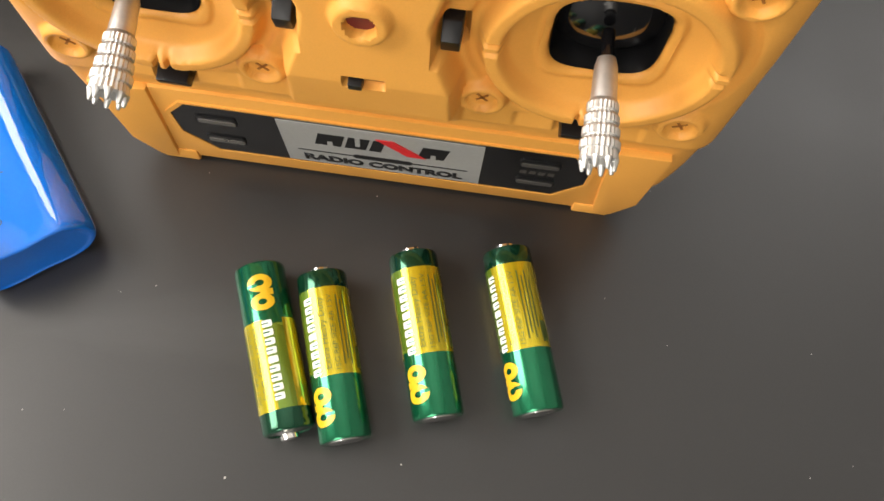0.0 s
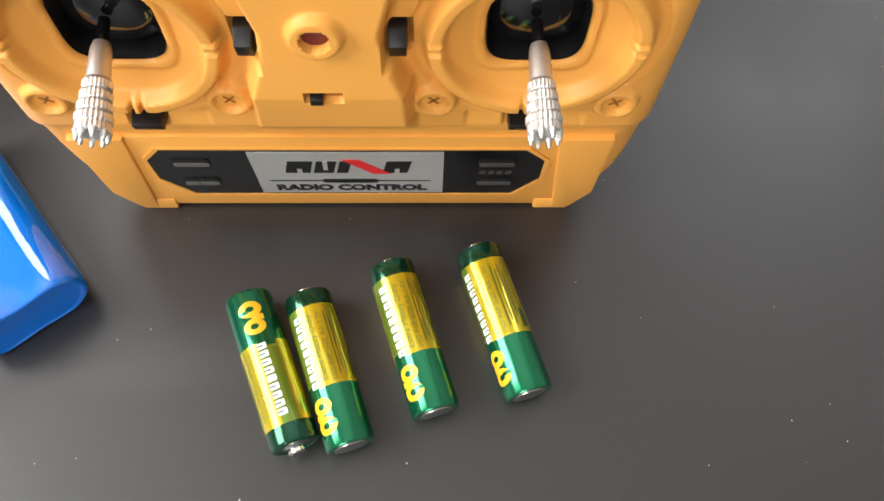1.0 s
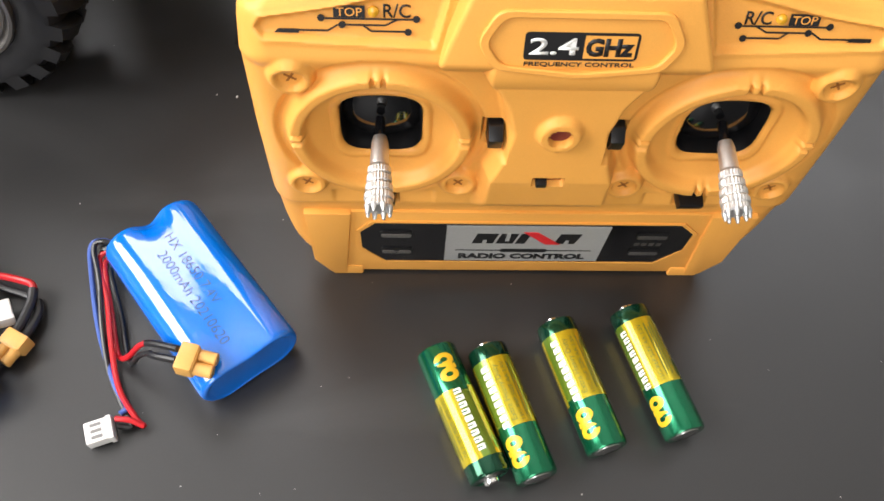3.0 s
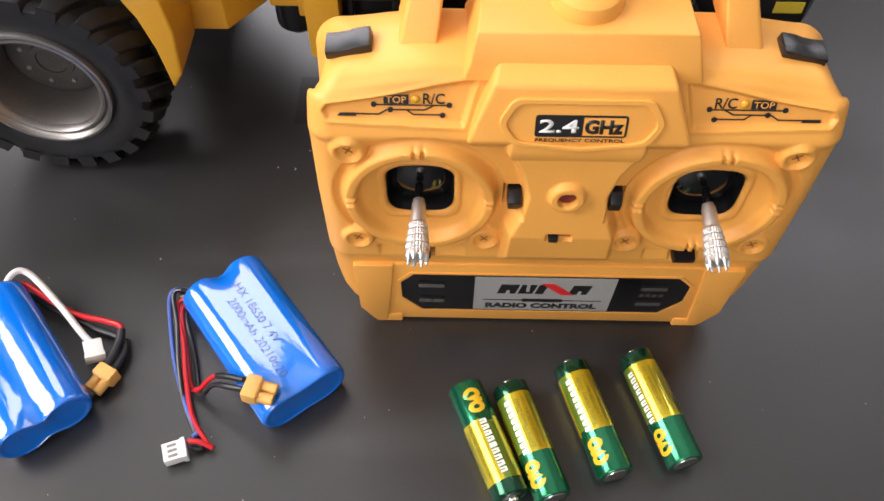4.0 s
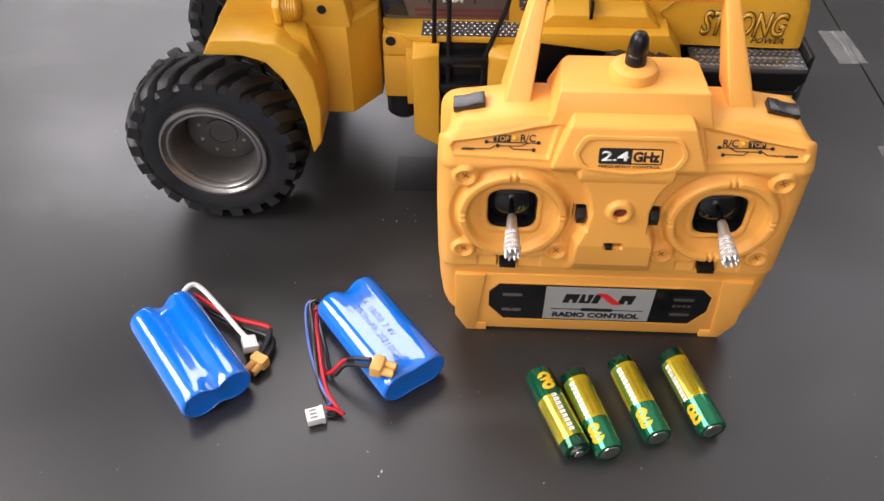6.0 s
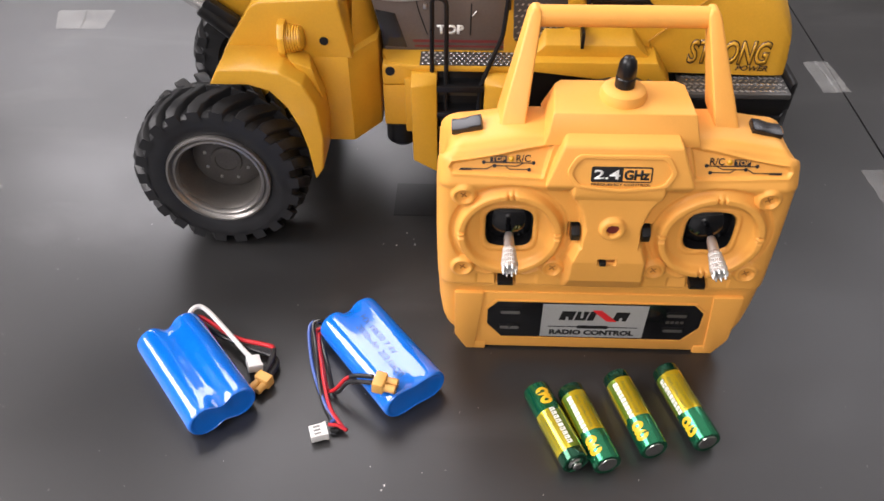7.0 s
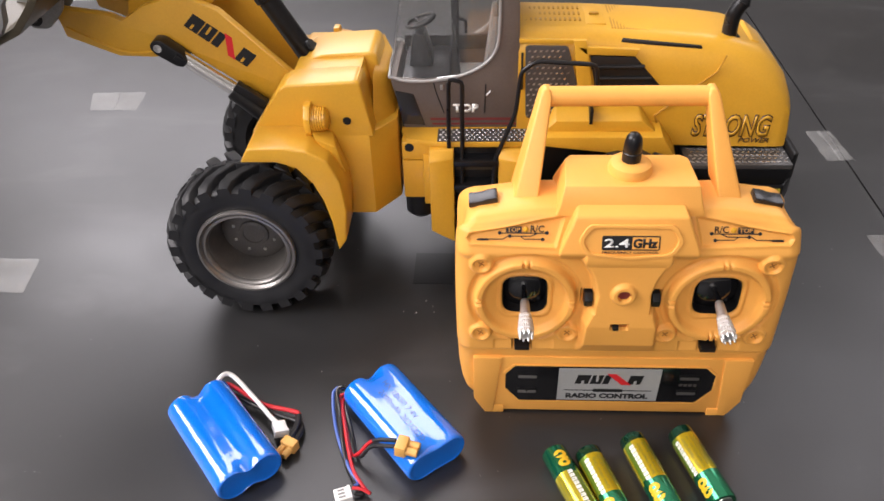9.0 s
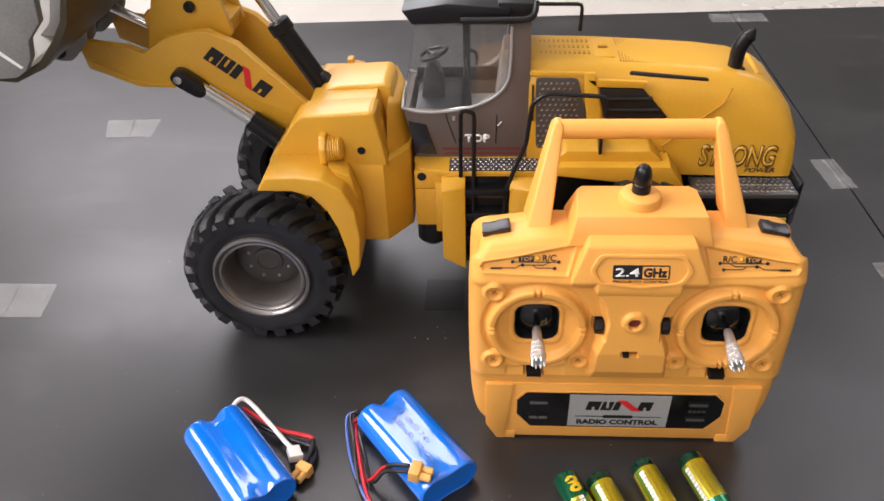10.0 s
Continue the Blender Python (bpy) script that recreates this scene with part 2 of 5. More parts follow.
def curve_points(pts, n=8):
    """A smooth line through points."""
    pts = [Vector(p) for p in pts]
    full = [2 * pts[0] - pts[1], *pts, 2 * pts[-1] - pts[-2]]
    out = []
    for i in range(1, len(full) - 2):
        p0, p1, p2, p3 = full[i - 1 : i + 3]
        for k in range(n):
            t = k / n
            out.append(0.5 * (2 * p1 + (p2 - p0) * t + (2 * p0 - 5 * p1 + 4 * p2 - p3) * t * t + (3 * p1 - p0 - 3 * p2 + p3) * t ** 3))
    return out + [pts[-1]]


def tube(pts, r, seg=10, smooth=8):
    """A round bar along a line."""
    line = curve_points(pts, smooth) if smooth else [Vector(p) for p in pts]
    bm, rings, up = bmesh.new(), [], Vector((0.13, 0.31, 0.94))
    for i, p in enumerate(line):
        d = (line[min(i + 1, len(line) - 1)] - line[max(i - 1, 0)]).normalized()
        side = d.cross(up)
        side = side.normalized() if side.length > 0.05 else d.cross(Vector((1, 0, 0))).normalized()
        top = side.cross(d)
        up = top
        rings.append([bm.verts.new(p + r * (math.cos(2 * math.pi * k / seg) * side + math.sin(2 * math.pi * k / seg) * top)) for k in range(seg)])
    for a, b in zip(rings, rings[1:]):
        for k in range(seg):
            j = (k + 1) % seg
            bm.faces.new((a[k], a[j], b[j], b[k]))
    bm.faces.new(rings[0][::-1]), bm.faces.new(rings[-1])
    return bm


def bent(pts, r, corner=0.03, seg=10):
    """A round bar with short bends at its corners."""
    pts = [Vector(p) for p in pts]
    line = [pts[0]]
    for a, b, c in zip(pts, pts[1:], pts[2:]):
        q1, q2 = b + (a - b).normalized() * corner, b + (c - b).normalized() * corner
        line += [q1, q1 * 0.25 + b * 0.5 + q2 * 0.25, q2]
    return tube(line + [pts[-1]], r, seg, 0)


def merged(*bms):
    """Several pieces of one part in one bmesh."""
    out = bmesh.new()
    for b in bms:
        me = bpy.data.meshes.new("tmp")
        b.to_mesh(me)
        b.free()
        out.from_mesh(me)
        bpy.data.meshes.remove(me)
    return out


def lettering(words, high, wide=None, depth=0.002, offset=0.0, slant=0.0):
    """Flat letters in the x-y plane, centred on the origin, high and wide in decimetres."""
    cu = bpy.data.curves.new("letters", "FONT")
    cu.body, cu.size, cu.extrude, cu.offset, cu.shear = words, 1.0, 0.0, offset, slant
    cu.resolution_u = 3
    ob = bpy.data.objects.new("letters", cu)
    scene.collection.objects.link(ob)
    bpy.context.view_layer.update()
    me = bpy.data.meshes.new_from_object(ob)
    bpy.data.objects.remove(ob)
    bpy.data.curves.remove(cu)
    bm = bmesh.new()
    bm.from_mesh(me)
    bpy.data.meshes.remove(me)
    xs, ys = [v.co.x for v in bm.verts], [v.co.y for v in bm.verts]
    w, h = max(xs) - min(xs), max(ys) - min(ys)
    s = high / h
    sx = wide / w if wide else s
    for v in bm.verts:
        v.co = ((v.co.x - (min(xs) + max(xs)) / 2) * sx, (v.co.y - (min(ys) + max(ys)) / 2) * s, 0)
    if depth:
        got = bmesh.ops.extrude_face_region(bm, geom=bm.faces[:])
        bmesh.ops.translate(bm, verts=[g for g in got["geom"] if isinstance(g, bmesh.types.BMVert)], vec=(0, 0, depth))
    return bm


def flat(poly, depth=0.002):
    bm = bmesh.new()
    lo, hi = [bm.verts.new((x, y, 0)) for x, y in poly], [bm.verts.new((x, y, depth)) for x, y in poly]
    bm.faces.new(lo[::-1]), bm.faces.new(hi)
    for i in range(len(poly)):
        j = (i + 1) % len(poly)
        bm.faces.new((lo[i], lo[j], hi[j], hi[i]))
    return bm


def placed(bm, at, right=(1, 0, 0), up=(0, 0, 1)):
    """Lays a flat piece on a surface: its x along right and its y along up."""
    r = Vector(right).normalized()
    n = r.cross(Vector(up)).normalized()
    u = n.cross(r)
    m = Matrix((r, u, n)).transposed().to_4x4()
    bmesh.ops.transform(bm, verts=bm.verts, matrix=Matrix.Translation(at) @ m)
    return bm


def ring_poly(poly, inner, depth):
    """A flat frame between two outlines of as many corners."""
    bm = bmesh.new()
    n = len(poly)
    o, i = [bm.verts.new((x, y, depth)) for x, y in poly], [bm.verts.new((x, y, depth)) for x, y in inner]
    o2, i2 = [bm.verts.new((x, y, 0)) for x, y in poly], [bm.verts.new((x, y, 0)) for x, y in inner]
    for k in range(n):
        j = (k + 1) % n
        bm.faces.new((o[k], o[j], i[j], i[k]))
        bm.faces.new((o2[k], o2[j], o[j], o[k])), bm.faces.new((i[k], i[j], i2[j], i2[k]))
    return bm


def rounded(poly, r, n=5):
    """A polygon with its corners rounded."""
    out, pts = [], [Vector(p) for p in poly]
    for i, b in enumerate(pts):
        a, c = pts[i - 1], pts[(i + 1) % len(pts)]
        p, q = b + (a - b).normalized() * r, b + (c - b).normalized() * r
        for k in range(n + 1):
            t = k / n
            out.append(tuple((1 - t) ** 2 * p + 2 * t * (1 - t) * b + t * t * q))
    return out


def sm(a, b, t):
    t = np.clip((t - a) / (b - a), 0, 1)
    return t * t * (3 - 2 * t)

# ---- the unseen room, and the floor and mat ----
def setting(name, bm, mat, label, category, smooth=0):
    ob = part(name, bm, mat, None, label, smooth)
    ob["category"], ob["kind"] = category, "structure"
    return ob


setting("floor", block((-21, -22, -0.30), (24, 17, -0.04), 0), FLOORT, "cream polished tile floor under the black mat", "floor")
H = 36
# ceiling and walls are out of view, added to bounce and bound the light
setting("ceiling", block((-21, -22, H), (24, 17, H + 0.5), 0), CEILP, "unseen plain white painted ceiling", "ceiling")
setting("wall_south", merged(block((-21, -23, -0.3), (-12.7, -22, H + 0.5), 0), block((0.7, -23, -0.3), (24, -22, H + 0.5), 0), block((-12.7, -23, -0.3), (0.7, -22, 8.5), 0),
                             block((-12.7, -23, 23.5), (0.7, -22, H + 0.5), 0)), WALLP, "unseen grey painted wall with a wide opening for a lamp", "wall")
setting("wall_east", block((24, -22, -0.3), (24.6, 17, H + 0.5), 0), WALLP, "unseen plain grey painted wall", "wall")
setting("wall_west", merged(block((-21, -22, -0.3), (-20, -13.2, H + 0.5), 0), block((-21, 7.2, -0.3), (-20, 17, H + 0.5), 0),
                            block((-21, -13.2, -0.3), (-20, 7.2, 8.8), 0), block((-21, -13.2, 24.2), (-20, 7.2, H + 0.5), 0)),
        WALLP, "unseen grey painted wall with a wide opening for a lamp", "wall")
setting("wall_north", merged(block((-21, 17, -0.3), (-15.5, 18, H + 0.5), 0), block((-2.5, 17, -0.3), (8.4, 18, H + 0.5), 0), block((21.6, 17, -0.3), (24, 18, H + 0.5), 0),
                             block((-15.5, 17, -0.3), (-2.5, 18, 7.6), 0), block((-15.5, 17, 33.4), (-2.5, 18, H + 0.5), 0),
                             block((8.4, 17, -0.3), (21.6, 18, 14.8), 0), block((8.4, 17, 33.2), (21.6, 18, H + 0.5), 0)),
        WALLP, "unseen grey painted wall with a tall and a high opening for lamps", "wall")


def sheet(name, outline, thick, label):
    return setting(name, prism(outline, -0.04, thick, 0.0, "z"), VINYL, label, "mat")


sheet("floor_mat_1", [(-12, -12), (2.347, -12), (2.347, 7.26), (-12, 6.55)], 0.0, "large sheet of satin black vinyl laid flat on the floor")
sheet("floor_mat_2", [(2.362, -12), (12, -12), (12, 7.75), (2.362, 7.27)], 0.0, "black vinyl sheet butted against the large sheet")


def tape_piece(corners, label, crease=0.5):
    """A strip of tape with a few cross creases."""
    ob = thing("tape_strip", *np.mean(corners, 0), 0, label, "tape", "tape on the mat seams")
    a, b, c, d = [Vector((*p, 0)) for p in corners]
    bm, grid, nx, ny = bmesh.new(), [], 10, 6
    for j in range(ny + 1):
        row = []
        for i in range(nx + 1):
            u, v = i / nx, j / ny
            p = (a * (1 - u) + b * u) * (1 - v) + (d * (1 - u) + c * u) * v
            p.z = 0.0025 + 0.0035 * abs(math.sin(9 * u + 4 * v)) * (1 if 0 < i < nx else 0.3)
            p.x += 0.006 * math.sin(17 * v + 3 * u) * (i in (0, nx))
            row.append(bm.verts.new(p))
        grid.append(row)
    for j in range(ny):
        for i in range(nx):
            bm.faces.new((grid[j][i], grid[j][i + 1], grid[j + 1][i + 1], grid[j + 1][i]))
    part("film", bm, TAPE, ob)
    p, q = a.lerp(b, crease), d.lerp(c, crease)
    part("crease", tube([p + Vector((0, 0, 0.004)), p.lerp(q, 0.5) + Vector((0.01, 0, 0.007)), q + Vector((0, 0, 0.004))], 0.006, 6, 4), TAPE, ob)


for corners, note in (([(-4.72, 4.17), (-4.16, 4.19), (-4.14, 3.80), (-4.60, 3.79)], "strip of cloudy clear tape stuck flat on the black mat"),
                      ([(-4.62, 1.42), (-4.03, 1.42), (-3.98, 1.03), (-4.56, 1.03)], "strip of cloudy clear tape with a crease across it"),
                      ([(2.16, 3.34), (2.38, 3.35), (2.42, 2.85), (2.19, 2.83)], "strip of cloudy clear tape over the mat seam"),
                      ([(2.13, 1.77), (2.42, 1.79), (2.46, 1.30), (2.16, 1.28)], "strip of cloudy clear tape over the mat seam"),
                      ([(2.05, 7.14), (2.75, 7.16), (2.75, 6.86), (2.04, 6.84)], "strip of cloudy clear tape at the edge of the mat")):
    tape_piece(corners, note)
# thin plain black rectangle on the mat near the steps
dark = thing("black_mat_patch", -1.06, 1.34, 0, "thin plain black rectangle lying flat on the mat", "tape")
part("film", block((-1.205, 1.17, 0.0), (-0.92, 1.52, 0.004), 0), PRINTK, dark)

crumbs = bmesh.new()
rng = random.Random(4)
spots = [(-1.16, 0.862, 5), (-1.04, 0.87, 4), (-1.10, 0.985, 4), (-1.247, 0.872, 4), (-1.712, 0.305, 3), (-1.077, -0.904, 6),
         (-1.156, -0.80, 4), (0.173, -0.831, 3), (-0.30, -0.93, 3), (-1.05, 0.93, 3), (-0.62, -0.42, 2), (-1.09, -0.93, 4)]
spots += [(rng.uniform(-3.5, 2.0), rng.uniform(-1.2, 3.0), 1.6) for _ in range(110)]
for x, y, s in spots:
    r = 0.0012 * s * rng.uniform(0.6, 1.1)
    bmesh.ops.create_icosphere(crumbs, subdivisions=1, radius=r, matrix=Matrix.Translation((x, y, r * 0.4)) @ Matrix.Diagonal((1, rng.uniform(0.6, 1.6), 0.6, 1)))
ob = part("dust_specks", crumbs, CRUMB, None, "pale specks of dust and crumbs on the black mat")
ob["kind"], ob["category"] = "stuff", "dust"

# ---- the remote control ----
ctrl = thing("remote_control", 0, 0, 0, "yellow-orange plastic radio remote control standing upright on the black mat", "remote control")
WZ = ([0.05, 0.09, 0.13, 0.20, 0.35, 0.6, 0.9, 1.2, 1.3, 1.37, 1.42, 1.46], [0.725, 0.768, 0.795, 0.820, 0.838, 0.847, 0.850, 0.846, 0.842, 0.834, 0.810, 0.77])
SIDE = [(0.42, 0.12), (0.37, 0.05), (0.06, 0.05), (0.015, 0.10), (-0.005, 0.3), (-0.022, 0.52), (-0.045, 0.56), (-0.045, 1.180), (-0.054, 1.200),
        (-0.054, 1.215), (0.018, 1.395), (0.055, 1.428), (0.14, 1.436), (0.30, 1.44), (0.38, 1.41), (0.42, 1.3)]
WELLS, SCREWS = ((-0.49, 0.917), (0.487, 0.917)), ((-0.715, 1.15), (0.708, 1.15), (-0.718, 0.687), (0.712, 0.68), (-0.262, 0.69), (0.25, 0.687))
INSET = [(-0.770, 1.268), (-0.350, 1.252), (-0.312, 1.396), (-0.770, 1.314), (-0.788, 1.290)]


def inset_depth(x, z):
    """How far inside the slanted shoulder panel a point lies."""
    x = -np.abs(x)
    far = np.full(np.shape(x), 9.0)
    for (x0, z0), (x1, z1) in zip(INSET, INSET[1:] + INSET[:1]):
        w = math.hypot(x1 - x0, z1 - z0)
        far = np.minimum(far, ((x1 - x0) * (z - z0) - (z1 - z0) * (x - x0)) / w)
    return far


def relief(x, z):
    """How far the moulded front stands out of its base surface."""
    d = np.zeros(np.shape(x))
    for cx, cz in WELLS:
        r, q = np.hypot(x - cx, z - cz), np.arctan2(z - cz, x - cx)
        ridge = sm(0.266, 0.248, r) - sm(0.224, 0.205, r)
        turn = np.abs((q + math.pi / 4) % (math.pi / 2) - math.pi / 4)
        notch = sm(0.028, 0.04, turn) * (1 - sm(0.075, 0.09, turn))
        d = d + 0.034 * ridge * (1 - 0.45 * notch)
        d = d - 0.012 * (sm(0.300, 0.285, r) - sm(0.275, 0.262, r))
        d = d - 0.036 * np.clip((0.21 - r) / 0.08, 0, 1) ** 0.7
        box = ((np.abs(x - cx) / 0.112) ** 4 + (np.abs(z - cz - 0.004) / 0.116) ** 4) ** 0.25
        d = d + 0.010 * (sm(1.30, 1.20, box) - sm(1.10, 1.04, box)) - 0.11 * sm(1.04, 0.97, box)
    hw = np.interp(z, [0.56, 0.6, 0.8, 0.9, 1.0, 1.1, 1.2], [0.20, 0.195, 0.185, 0.15, 0.135, 0.16, 0.215])
    ht = np.interp(z, [0.552, 0.60, 0.66, 0.8, 1.0, 1.13, 1.24], [0.0, 0.030, 0.066, 0.082, 0.066, 0.055, 0.05])
    tongue = sm(hw + 0.022, hw - 0.012, np.abs(x)) * (z > 0.55) * (z < 1.3)
    d = np.where(tongue > 0.01, np.maximum(d, ht * tongue), d)
    r = np.hypot(x + 0.005, z - 1.01)
    d = d + 0.022 * sm(0.066, 0.052, r) - 0.075 * sm(0.032, 0.025, r)
    for cx, cz, w, h, k in ((-0.172, 0.937, 0.030, 0.050, 0.035), (0.168, 0.937, 0.030, 0.050, 0.035), (-0.008, 0.800, 0.042, 0.015, 0.03),
                            (-0.495, 0.592, 0.050, 0.030, 0.03), (0.488, 0.594, 0.050, 0.030, 0.03)):
        edge = np.maximum(np.abs(x - cx) - w, np.abs(z - cz) - h)
        d = d - k * sm(0.006, -0.004, edge)
    for s in (-1, 1):
        wedge = sm(0.012, 0.0, np.maximum(np.abs(x - s * 0.49) - 0.15, np.abs(z - 0.592) - 0.032))
        d = d - 0.014 * wedge * np.clip((z - 0.55) / 0.07, 0, 1)
        for k in (-0.012, 0.012):
            d = d + 0.006 * sm(0.008, 0.002, np.abs(x - s * 0.49 - k)) * sm(0.016, 0.006, np.abs(z - 0.645))
    for cx, cz in SCREWS:
        r = np.hypot(x - cx, z - cz)
        d = np.where(r < 0.064, np.maximum(d, 0.020 * sm(0.064, 0.050, r)), d) - 0.016 * sm(0.040, 0.032, r)
    d = d - 0.012 * np.exp(-((z - 0.545) / 0.008) ** 2)
    inner = inset_depth(x, z)
    return d - 0.016 * sm(-0.002, 0.010, inner) + 0.004 * np.exp(-((inner + 0.006) / 0.006) ** 2)


def shell():
    """The moulded case: a side outline swept across the width, with rolled edges."""
    line = []
    for (y0, z0), (y1, z1) in zip(SIDE, SIDE[1:] + SIDE[:1]):
        fine = z0 > 0.5 and y0 < 0.06 and y1 < 0.06
        k = max(1, int(math.hypot(y1 - y0, z1 - z0) / (0.0062 if fine else 0.06)))
        line += [(y0 + (y1 - y0) * i / k, z0 + (z1 - z0) * i / k) for i in range(k)]
    line = np.array(line)
    for _ in range(2):
        line = 0.5 * line + 0.25 * (np.roll(line, 1, 0) + np.roll(line, -1, 0))
    tan = np.roll(line, -1, 0) - np.roll(line, 1, 0)
    tan /= np.linalg.norm(tan, axis=1)[:, None]
    nor = np.stack([-tan[:, 1], tan[:, 0]], 1)
    mid = np.array([0.2, 0.75])
    step = np.linalg.norm(np.roll(line, -1, 0) - line, axis=1)
    gap = np.linalg.norm(line[:, None] - line[None], axis=2)
    near_by = np.exp(-(gap / 0.09) ** 2) * step[None] * np.maximum(0, nor @ nor.T)
    soft_nor = near_by @ nor
    soft_nor /= np.linalg.norm(soft_nor, axis=1)[:, None]
    us = np.linspace(-1, 1, 301)
    bm, rows = bmesh.new(), []
    for (y, z), (ny, nz), (my_, mz) in zip(line, nor, soft_nor):
        w = np.interp(z, *WZ)
        x = us * w
        front = z > 0.5 and y < 0.05
        d = relief(x, np.full(x.shape, z)) if front else np.zeros(x.shape)
        roll = np.clip((np.abs(x) - (w - 0.085)) / 0.085, 0, 1)
        d = d * (1 - sm(0.1, 0.75, roll))
        back = 0.085 * (1 - np.sqrt(np.clip(1 - roll ** 2, 0, 1)))
        droop = 0.055 * sm(0.42, 0.80, np.abs(x)) * float(sm(1.31, 1.42, np.array(z)))
        rows.append([bm.verts.new((px, y + ny * pd - my_ * pb, z + nz * pd - mz * pb - dz)) for px, pd, pb, dz in zip(x, d, back, droop)])
    n = len(rows)
    for j in range(n):
        a, b = rows[j], rows[(j + 1) % n]
        for i in range(len(us) - 1):
            bm.faces.new((a[i], a[i + 1], b[i + 1], b[i]))
    for i in (0, -1):
        hub = bm.verts.new((rows[n // 2][i].co.x, *mid))
        for j in range(n):
            bm.faces.new((rows[j][i], rows[(j + 1) % n][i], hub))
    return bm


part("case", shell(), YEL, ctrl, smooth=50)


def base_y(z):
    return 0.004 - 0.085 * z


foot = [(-0.757, 0.13), (-0.757, 0.485), (0.757, 0.485), (0.757, 0.13), (0.70, 0.013), (-0.70, 0.013)]
part("base_block", hull([(x, base_y(z) + 0.006, z) for x, z in foot] + [(x, 0.12, z) for x, z in foot], 0.012), YEL, ctrl)
for s in (-1, 1):
    rim = [(0.757, 0.13), (0.757, 0.487), (0.60, 0.487), (0.645, 0.42), (0.645, 0.013), (0.70, 0.013)]
    part("base_rib", hull([(s * x, base_y(z) - 0.006, z) for x, z in rim] + [(s * x, 0.05, z) for x, z in rim], 0.010), YEL, ctrl)
    part("front_foot", block((s * 0.640 - 0.057, 0.0, 0.0), (s * 0.640 + 0.057, 0.10, 0.06), 0.008), YEL, ctrl)
    part("rear_foot", block((s * 0.640 - 0.057, 0.28, 0.0), (s * 0.640 + 0.057, 0.36, 0.07), 0.008), YEL, ctrl)

UPB = (0, -0.085, 1)
octo = [(-0.525, 0.418), (0.518, 0.418), (0.578, 0.35), (0.578, 0.225), (0.500, 0.112), (-0.495, 0.112), (-0.578, 0.225), (-0.578, 0.35)]


def on_base(x, z, off=0.0):
    return (x, base_y(z) + 0.006 - off, z)


def base_flat(poly, depth, off):
    return placed(flat([(x, z - 0.265) for x, z in poly], depth), on_base(0, 0.265, off), (1, 0, 0), UPB)


out = [(x * 1.022, 0.265 + (z - 0.265) * 1.06) for x, z in octo]
bm = placed(ring_poly([(x, z - 0.265) for x, z in out], [(x, z - 0.265) for x, z in octo], 0.006), on_base(0, 0.265), (1, 0, 0), UPB)
part("panel_lip", bm, YEL, ctrl)
panel = part("display_panel", base_flat(octo, 0.004, 0.0), GLOSS, ctrl, "glossy black display panel", 0)
plate = part("name_plate", base_flat([(-0.282, 0.125), (0.282, 0.125), (0.282, 0.402), (-0.282, 0.402)], 0.003, 0.004), PLATE, panel, "brushed silver name plate", 0)


def print_on_base(bm, mat, name, x, z, parent, off=0.0072):
    return part(name, placed(bm, on_base(x, z, off), (1, 0, 0), UPB), mat, parent, smooth=0)


print_on_base(lettering("RADIO CONTROL", 0.045, 0.465, 0.001, 0.055), PRINTK, "print", 0, 0.166, plate)
print_on_base(flat([(-0.245, -0.003), (0.245, -0.003), (0.245, 0.003), (-0.245, 0.003)], 0.001), PRINTK, "rule", 0, 0.215, plate)
print_on_base(flat(rounded([(-0.085, -0.013), (0.085, -0.013), (0.085, 0.013), (-0.085, 0.013)], 0.012), 0.0015), PRINTK, "lozenge", 0, 0.215, plate)
for x, w in ((-0.145, 0.074), (-0.068, 0.060), (-0.012, 0.034), (0.145, 0.074)):
    print_on_base(flat([(-w / 2 - 0.008, -0.038), (w / 2 - 0.008, -0.038), (w / 2 + 0.008, 0.038), (-w / 2 + 0.008, 0.038)], 0.001), PRINTK, "logo_block", x, 0.310, plate)
    if w == 0.060:
        print_on_base(flat([(-0.006, -0.018), (0.008, -0.018), (0.010, 0.039), (-0.004, 0.039)], 0.0016), PLATE, "logo_gap", x, 0.310, plate)
    elif w > 0.07:
        print_on_base(flat([(-0.009, -0.039), (0.006, -0.039), (0.007, -0.010), (-0.007, -0.010)], 0.0016), PLATE, "logo_gap", x, 0.310, plate)
print_on_base(flat([(-0.075, 0.050), (-0.025, 0.050), (0.065, -0.043), (0.012, -0.043)], 0.002), PRINTR, "logo_slash", 0.060, 0.310, plate)
for x in (-0.455, 0.44):
    for z in (0.335, 0.205):
        print_on_base(flat(rounded([(-0.055, -0.024), (0.055, -0.024), (0.055, 0.024), (-0.055, 0.024)], 0.01), 0.004), BLACK, "bar_button", x, z, panel, 0.004)
        print_on_base(flat(rounded([(-0.052, -0.010), (0.052, -0.010), (0.052, 0.012), (-0.052, 0.012)], 0.008), 0.006), STEEL if x < 0 else GUN, "bar_button_face", x, z - 0.008, panel, 0.004)
for k in range(4):
    print_on_base(flat([(-0.010, -0.010), (0.008, -0.010), (0.010, 0.010), (-0.008, 0.010)], 0.001), GUND, "engraved_bar", 0.40 + 0.026 * k, 0.268, panel, 0.0045)

# top box with the frequency label, and the antenna mount behind it
bx = [(s * x, y, z) for s in (-1, 1) for x, y, z in ((0.335, -0.075, 1.205), (0.342, -0.100, 1.245), (0.268, -0.052, 1.436), (0.250, 0.040, 1.472), (0.25, 0.2, 1.472), (0.30, 0.2, 1.2))]
box_part = part("label_box", hull(bx, 0.014, 3), YEL, ctrl)
UPX = (0, 0.048, 0.191)


